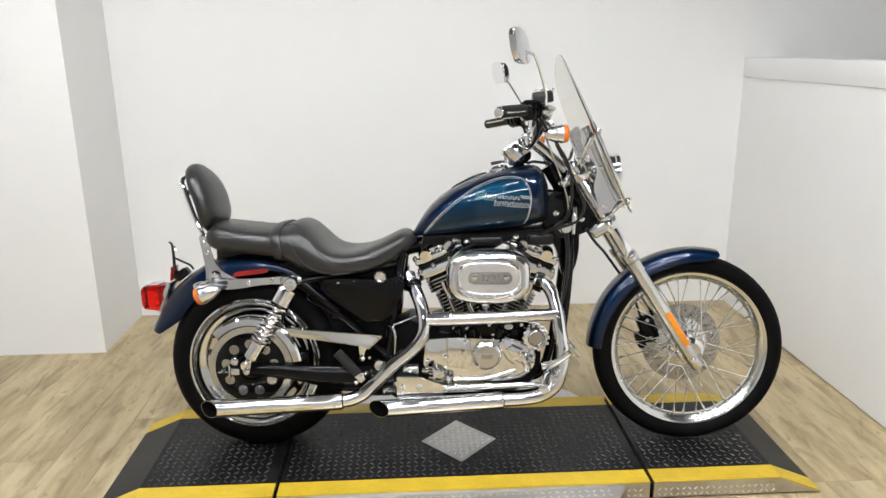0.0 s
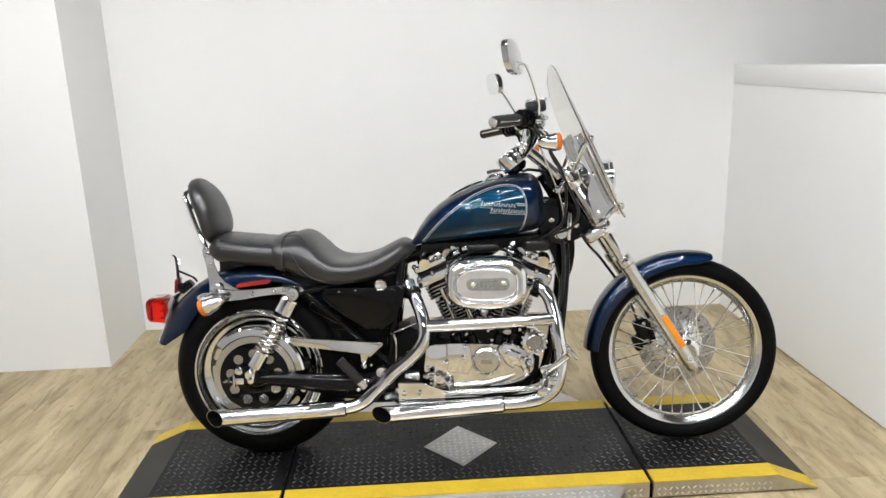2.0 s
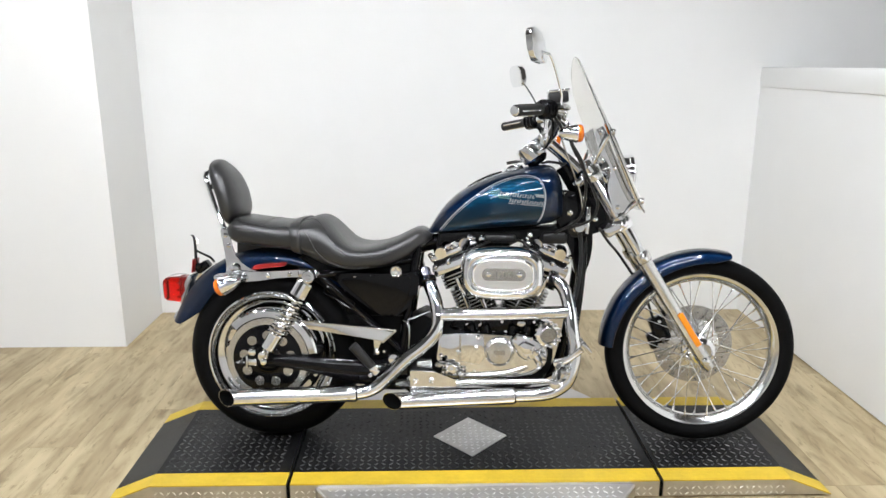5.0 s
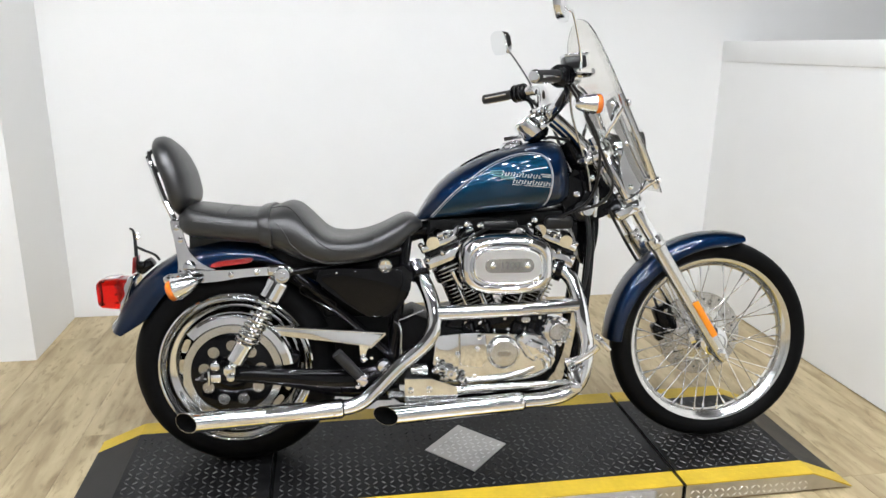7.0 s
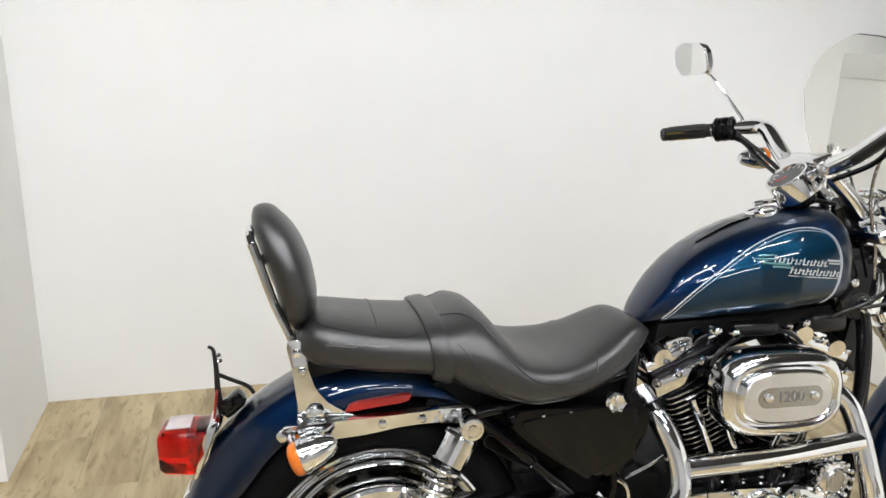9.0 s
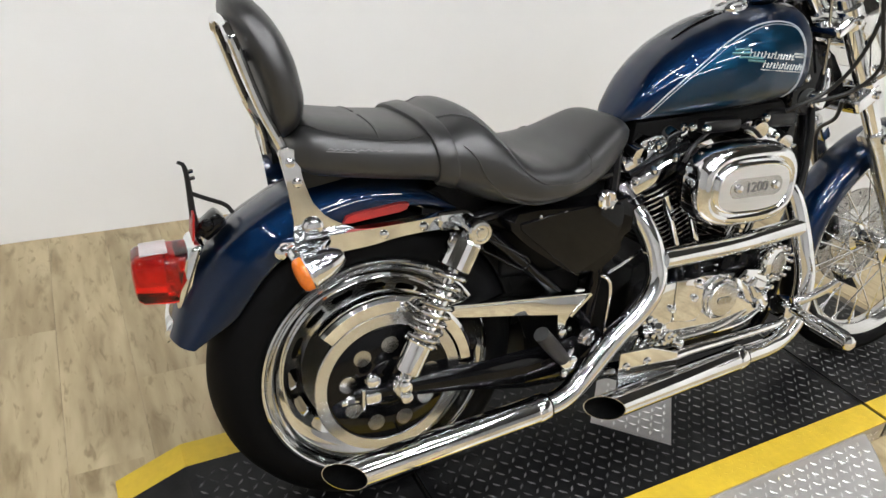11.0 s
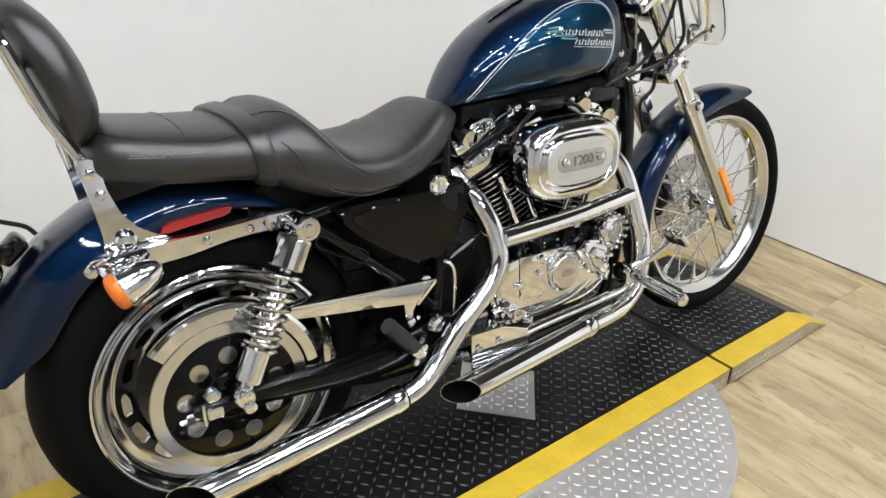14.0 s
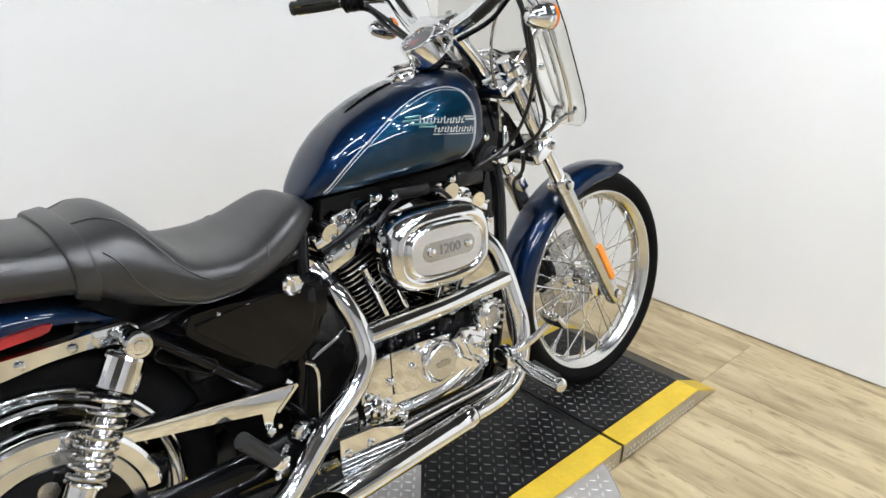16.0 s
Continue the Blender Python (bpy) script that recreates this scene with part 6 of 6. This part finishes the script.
prism(bm, [(-0.15, 0.745), (0.3, 0.775), (0.3, 0.745), (0.16, 0.742), (0.1, 0.70), (0.02, 0.68), (-0.03, 0.725), (-0.12, 0.725), (-0.16, 0.69)], -0.06, 0.06, 0.012, 2)
part("wiring_tray", bm, WRINKLE, bike, "black wiring tray below the tank", 0.5)
for s in ((0.0, 0.73), (0.165, 0.745), (-0.04, 0.735)):
    bm = bmesh.new()
    dome(bm, (s[0], -0.10, s[1]), (0, -1, 0), 0.01, 0.012)
    part("tank_mount_bolt", bm, CHROME, bike)
for pts in ([(0.065, -0.06, 0.725), (0.02, -0.085, 0.715), (-0.03, -0.1, 0.69), (-0.045, -0.1, 0.66)], [(0.1, -0.06, 0.725), (0.14, -0.09, 0.72), (0.16, -0.105, 0.70)]):
    bm = bmesh.new()
    tube(bm, pts, 0.005, 8, 5)
    part("wire", bm, PLASTIC, bike)

# air cleaner
bm = bmesh.new()
prism(bm, oval(0.072, 0.617, 0.125, 0.075, 56, 3.0), -0.14, -0.09, 0.004)
ac = part("air_cleaner", bm, BLACK, bike, "oval chrome air cleaner marked 1200", 0.5)
bm = bmesh.new()
steps = [(0, -0.128), (0, -0.156), (0.003, -0.169), (0.009, -0.180), (0.018, -0.1865), (0.025, -0.187), (0.029, -0.184), (0.032, -0.182), (0.034, -0.186), (0.037, -0.192), (0.040, -0.1935), (0.043, -0.192), (0.045, -0.188)]
loft(bm, [[(x, y, z) for x, z in oval(0.072, 0.617, 0.14 - o, 0.092 - o, 72, 3.0)] for o, y in steps])
part("cover", bm, CHROME, ac, "oval chrome cover with stepped rim", 0.7)
bm = bmesh.new()
prism(bm, oval(0.072, 0.617, 0.0965, 0.0485, 56, 3.0), -0.1925, -0.186, 0.0015, 1)
part("face", bm, BRUSHED, ac, "brushed aluminium face", 0.5)
bm = bmesh.new()
prism(bm, stadium(0.075, 0.619, 0.073, 0.021, 16), -0.1936, -0.192, 0.0006, 1)
part("name_band", bm, STEEL, ac, "darker grey band")
for x in (0.024, 0.127):
    bm = bmesh.new()
    dome(bm, (x, -0.1936, 0.62), (0, -1, 0), 0.0095, 0.007)
    part("screw", bm, CHROME, ac)
bm = lines_of("1200", 0.031, 0.0008)
bmesh.ops.translate(bm, verts=bm.verts, vec=(0.075, -0.1942, 0.619))
part("number", bm, NUMBER, ac, "embossed number 1200")

# exhaust
def pipe(name, pts, r, label, seg=24):
    bm = bmesh.new()
    tube(bm, pts, r, seg, 6)
    return part(name, bm, CHROME, bike, label, 0.8)


def slash_cut(name, a, b, r, label, cut=1.15):
    """A straight muffler from a to b whose open end is cut on a slant."""
    a, b = Vector(a), Vector(b)
    d = (b - a).normalized()
    u = d.cross(Vector((0, 0, 1))).normalized()
    w = u.cross(d)
    n = 32
    rings = []
    for base, rr, slant in ((a, r * 0.8, 0), (a + d * 0.012, r * 0.97, 0), (a + d * 0.02, r, 0), (b, r, cut), (b, r * 0.97, cut), (b - d * 0.16, r * 0.9, 0)):
        ring = []
        for k in range(n):
            t = 2 * math.pi * k / n
            off = rr * (math.cos(t) * u + math.sin(t) * w)
            ring.append(base + off + d * slant * rr * math.cos(t))
        rings.append(ring)
    bm = bmesh.new()
    loft(bm, rings)
    for f in bm.faces:
        f.material_index = 0
    bm.faces.ensure_lookup_table()
    # Bore faces: soot plus the shade of the deep opening, as one black.
    for f in bm.faces[4 * n:]:
        f.material_index = 1
    return part(name, bm, [CHROME, SOOT_SHADE], bike, label, 0.5)


pipe("front_exhaust_pipe", [(0.232, -0.085, 0.592), (0.262, -0.095, 0.583), (0.288, -0.11, 0.552), (0.304, -0.13, 0.49), (0.313, -0.149, 0.425), (0.321, -0.16, 0.37), (0.316, -0.168, 0.31), (0.297, -0.174, 0.254), (0.25, -0.181, 0.22), (0.19, -0.19, 0.21), (0.09, -0.199, 0.207)], 0.0225, "chrome front header pipe")
pipe("rear_exhaust_pipe", [(-0.2, -0.085, 0.615), (-0.19, -0.105, 0.592), (-0.172, -0.128, 0.562), (-0.155, -0.148, 0.522), (-0.146, -0.162, 0.482), (-0.145, -0.173, 0.442), (-0.16, -0.181, 0.407), (-0.19, -0.185, 0.373), (-0.25, -0.19, 0.325), (-0.31, -0.195, 0.264), (-0.35, -0.2, 0.23), (-0.388, -0.205, 0.213), (-0.435, -0.209, 0.207)], 0.023, "chrome rear header pipe")
pipe("crossover_pipe", [(-0.135, -0.172, 0.477), (0.08, -0.161, 0.48), (0.295, -0.134, 0.485)], 0.0222, "chrome crossover pipe")
slash_cut("muffler", (0.105, -0.198, 0.207), (-0.293, -0.238, 0.192), 0.0285, "chrome slash-cut muffler")
slash_cut("muffler", (-0.43, -0.208, 0.207), (-0.852, -0.249, 0.194), 0.0285, "chrome slash-cut muffler")
for p, d in (((0.112, -0.197, 0.2075), (-1, -0.09, -0.03)), ((-0.422, -0.207, 0.2075), (-1, -0.09, -0.03))):
    bm = bmesh.new()
    lathe(bm, [(0.02, -0.004), (0.0275, -0.004), (0.029, -0.001), (0.029, 0.023), (0.0275, 0.026), (0.02, 0.026)], p, d, 32)
    clamp = part("pipe_clamp", bm, CHROME, bike, "plain chrome muffler clamp", 0.5)
    # Solid black ring: the shade of the slip joint, put in as colour.
    bm = bmesh.new()
    lathe(bm, [(0.02, -0.008), (0.0262, -0.008), (0.0262, -0.004), (0.02, -0.004)], p, d, 32)
    part("gap", bm, SOOT_SHADE, clamp, "black ring standing in for the shaded joint gap")
for p, d, r in (((0.25, -0.091, 0.587), (1, -0.4, -0.3), 0.03), ((-0.185, -0.112, 0.583), (0.4, -0.6, -1), 0.029)):
    bm = bmesh.new()
    lathe(bm, [(0.022, -0.01), (r, -0.01), (r + 0.003, -0.007), (r + 0.003, 0.007), (r, 0.01), (0.022, 0.01)], p, d, 28)
    part("port_flange", bm, BLACK, bike, "black exhaust port flange")
bm = bmesh.new()
prism(bm, [(-0.236, 0.288), (-0.155, 0.286), (-0.079, 0.259), (-0.079, 0.222), (-0.16, 0.215), (-0.236, 0.198)], -0.2, -0.196, 0.0012)
loft(bm, [[(x, -0.2, z), (x, -0.198, z + 0.003), (x * 0.97, -0.158, z + 0.011), (x * 0.97, -0.158, z + 0.007), (x, -0.197, z - 0.002)] for x, z in ((-0.235, 0.2872), (-0.156, 0.2852))])
br = part("exhaust_bracket", bm, CHROME, bike, "flat chrome exhaust support plate", 0.3)
for x, z in ((-0.218, 0.253), (-0.163, 0.255)):
    bm = bmesh.new()
    lathe(bm, [(0, -0.001), (0.0095, -0.001), (0.0095, 0.002), (0.007, 0.0035), (0, 0.0035)], (x, -0.2, z), (0, -1, 0), 20)
    bolt(bm, (x, -0.202, z), (0, -1, 0), 0.0058, 0.006)
    part("bolt", bm, CHROME, br)
bm = bmesh.new()
pts = [Vector((-0.285 + 0.05 * k / 70, -0.182 + 0.0095 * math.cos(k * 0.9), 0.236 + 0.0095 * math.sin(k * 0.9))) for k in range(71)]
tube(bm, pts, 0.0022, 6, 1)
part("return_spring", bm, CHROME, bike, "small chrome return spring")
bm = bmesh.new()
tube(bm, [(-0.085, -0.186, 0.243), (0.0, -0.18, 0.246), (0.24, -0.168, 0.252), (0.275, -0.163, 0.256)], [0.0135, 0.012, 0.0095, 0.0095], 16, 3)
part("brake_rod", bm, CHROME, bike, "chrome rear brake rod", 0.5)
bm = bmesh.new()
tube(bm, [(-0.125, -0.138, 0.262), (-0.05, -0.14, 0.259), (0.03, -0.142, 0.262), (0.1, -0.14, 0.272), (0.165, -0.134, 0.294)], [0.011, 0.013, 0.014, 0.014, 0.012], 16, 5)
part("lower_case_rail", bm, POLISHED, bike, "rounded polished lower edge of the gear case", 0.6)
bm = bmesh.new()
tube(bm, [(-0.15, -0.16, 0.298), (-0.115, -0.165, 0.302), (-0.075, -0.165, 0.285)], 0.011, 14, 4)
box(bm, (-0.098, -0.165, 0.287), (0.04, 0.03, 0.03), 0.007, Matrix.Rotation(math.radians(35), 3, "Y"), 3)
lathe(bm, [(0, 0), (0.011, 0), (0.012, 0.003), (0.012, 0.014), (0.009, 0.017), (0, 0.017)], (-0.118, -0.168, 0.308), (-0.3, -0.5, 0.8), 6)
lathe(bm, [(0, 0), (0.012, 0), (0.013, 0.004), (0.013, 0.018), (0.01, 0.02), (0, 0.02)], (-0.07, -0.172, 0.273), (0.7, -0.6, -0.2), 16)
lathe(bm, [(0.006, 0), (0.013, 0), (0.013, 0.006), (0.006, 0.006)], (-0.097, -0.18, 0.293), (0, -1, 0), 16, ring=True)
lathe(bm, [(0, 0), (0.017, 0), (0.017, 0.05), (0, 0.05)], (-0.215, -0.145, 0.30), (1, 0, 0.05), 20)
rmc = part("rear_master_cylinder", bm, CHROME, bike, "chrome rear brake master cylinder", 0.5)
heads("bolt", [(-0.138, -0.175, 0.302), (-0.112, -0.182, 0.283), (-0.086, -0.182, 0.297), (-0.125, -0.178, 0.278)], (0, -1, 0), 0.007, 0.008, rmc)

# foot controls
bm = bmesh.new()
box(bm, (0.285, -0.15, 0.285), (0.05, 0.06, 0.05), 0.012, None, 3)
tube(bm, [(0.285, -0.17, 0.29), (0.265, -0.21, 0.3), (0.258, -0.235, 0.302)], [0.014, 0.012, 0.013], 14, 4)
dome(bm, (0.30, -0.18, 0.275), (0, -1, 0), 0.013, 0.012)
ctrl = part("forward_control", bm, CHROME, bike, "chrome forward foot control", 0.5)
bm = bmesh.new()
tube(bm, [(0.258, -0.232, 0.302), (0.252, -0.25, 0.302), (0.24, -0.32, 0.302), (0.232, -0.365, 0.302)], [0.01, 0.0145, 0.016, 0.015], 18, 4)
peg = part("footpeg", bm, CHROME, ctrl, "chrome footpeg with rubber bands", 0.6)
bm = bmesh.new()
dome(bm, (0.233, -0.362, 0.302), (-0.15, -1, 0), 0.0165, 0.012)
part("peg_cap", bm, CHROME, ctrl)
bm = bmesh.new()
for dz in (-0.012, 0.012):
    tube(bm, [(0.252 + dz * 0.6, -0.262, 0.302 + dz * 1.05), (0.238 + dz * 0.6, -0.35, 0.302 + dz * 1.05)], 0.006, 8, 1)
part("peg_band", bm, RUBBER, ctrl, "black rubber peg bands")
bm = bmesh.new()
tube(bm, [(0.25, -0.195, 0.322), (0.285, -0.21, 0.336), (0.312, -0.228, 0.36), (0.332, -0.24, 0.382)], [0.014, 0.0115, 0.0105, 0.011], 14, 5, flat=0.8)
pedal = part("brake_pedal", bm, CHROME, ctrl, "chrome brake pedal")
bm = bmesh.new()
box(bm, (0.343, -0.247, 0.394), (0.014, 0.06, 0.044), 0.004, Matrix.Rotation(math.radians(-40), 3, "Y"))
for k in range(4):
    box(bm, (0.3395, -0.266 + 0.0128 * k, 0.4005), (0.012, 0.006, 0.04), 0.001, Matrix.Rotation(math.radians(-40), 3, "Y"))
part("pedal_pad", bm, POLISHED, ctrl, "ribbed pedal pad")
for s in (-1, 1):
    bm = bmesh.new()
    tube(bm, [(-0.433, s * 0.195, 0.37), (-0.395, s * 0.188, 0.326), (-0.368, s * 0.184, 0.295)], [0.0165, 0.0165, 0.014], 18, 4)
    pp = part("passenger_peg", bm, RUBBER, bike, "folded black passenger footpeg", 0.6)
    bm = bmesh.new()
    box(bm, (-0.359, s * 0.175, 0.282), (0.034, 0.036, 0.026), 0.006, Matrix.Rotation(math.radians(45), 3, "Y"))
    dome(bm, (-0.352, s * 0.192, 0.296), (0, s, 0), 0.009, 0.009)
    dome(bm, (-0.372, s * 0.192, 0.268), (0, s, 0), 0.008, 0.009)
    tube(bm, [(-0.355, s * 0.17, 0.285), (-0.30, s * 0.125, 0.3)], 0.009, 10, 1)
    part("peg_mount", bm, CHROME, pp)
bm = bmesh.new()
lathe(bm, [(0, -0.02), (0.02, -0.02), (0.022, 0.0), (0.017, 0.01), (0.01, 0.012), (0, 0.012)], (-0.296, -0.158, 0.317), (0, -1, 0), 24)
part("pivot_cap", bm, CHROME, bike, "chrome swingarm pivot cap", 0.5)
bm = bmesh.new()
tube(bm, [(-0.262, -0.14, 0.448), (-0.25, -0.148, 0.44), (-0.243, -0.15, 0.418), (-0.244, -0.15, 0.37), (-0.249, -0.15, 0.305)], 0.0045, 10, 5)
tube(bm, [(-0.25, -0.145, 0.452), (-0.2, -0.14, 0.47), (-0.15, -0.13, 0.49)], 0.003, 8, 3)
part("brake_line", bm, CHROME, bike, "thin chrome brake line")


# ---- floor planks, last ----
rng = random.Random(5)
plank_meshes = {}


def plank_mesh(w, h):
    key = (round(w, 3), round(h, 2))
    if key not in plank_meshes:
        bm = bmesh.new()
        box(bm, (0, 0, -0.002), (key[0] - 0.001, key[1] - 0.001, 0.004), 0.0006, seg=1)
        ob = part("plank", bm, WOOD, floor)
        plank_meshes[key] = ob
        return ob
    return again(plank_meshes[key], Matrix())


W, H = 0.18, 1.22
cols = int((X_FAR - X_LEFT) / W)
for i in range(cols):
    x = X_LEFT + (i + 0.5) * W
    y = Y_REAR - rng.choice((0.0, 0.31, 0.62, 0.92))
    while y < Y_BACK:
        a, b = max(y, Y_REAR), min(y + H, Y_BACK)
        if b - a > 0.05:
            plank_mesh(W, b - a).matrix_basis = pose(x, (a + b) / 2, FLOOR - 0.0005)
        y += H
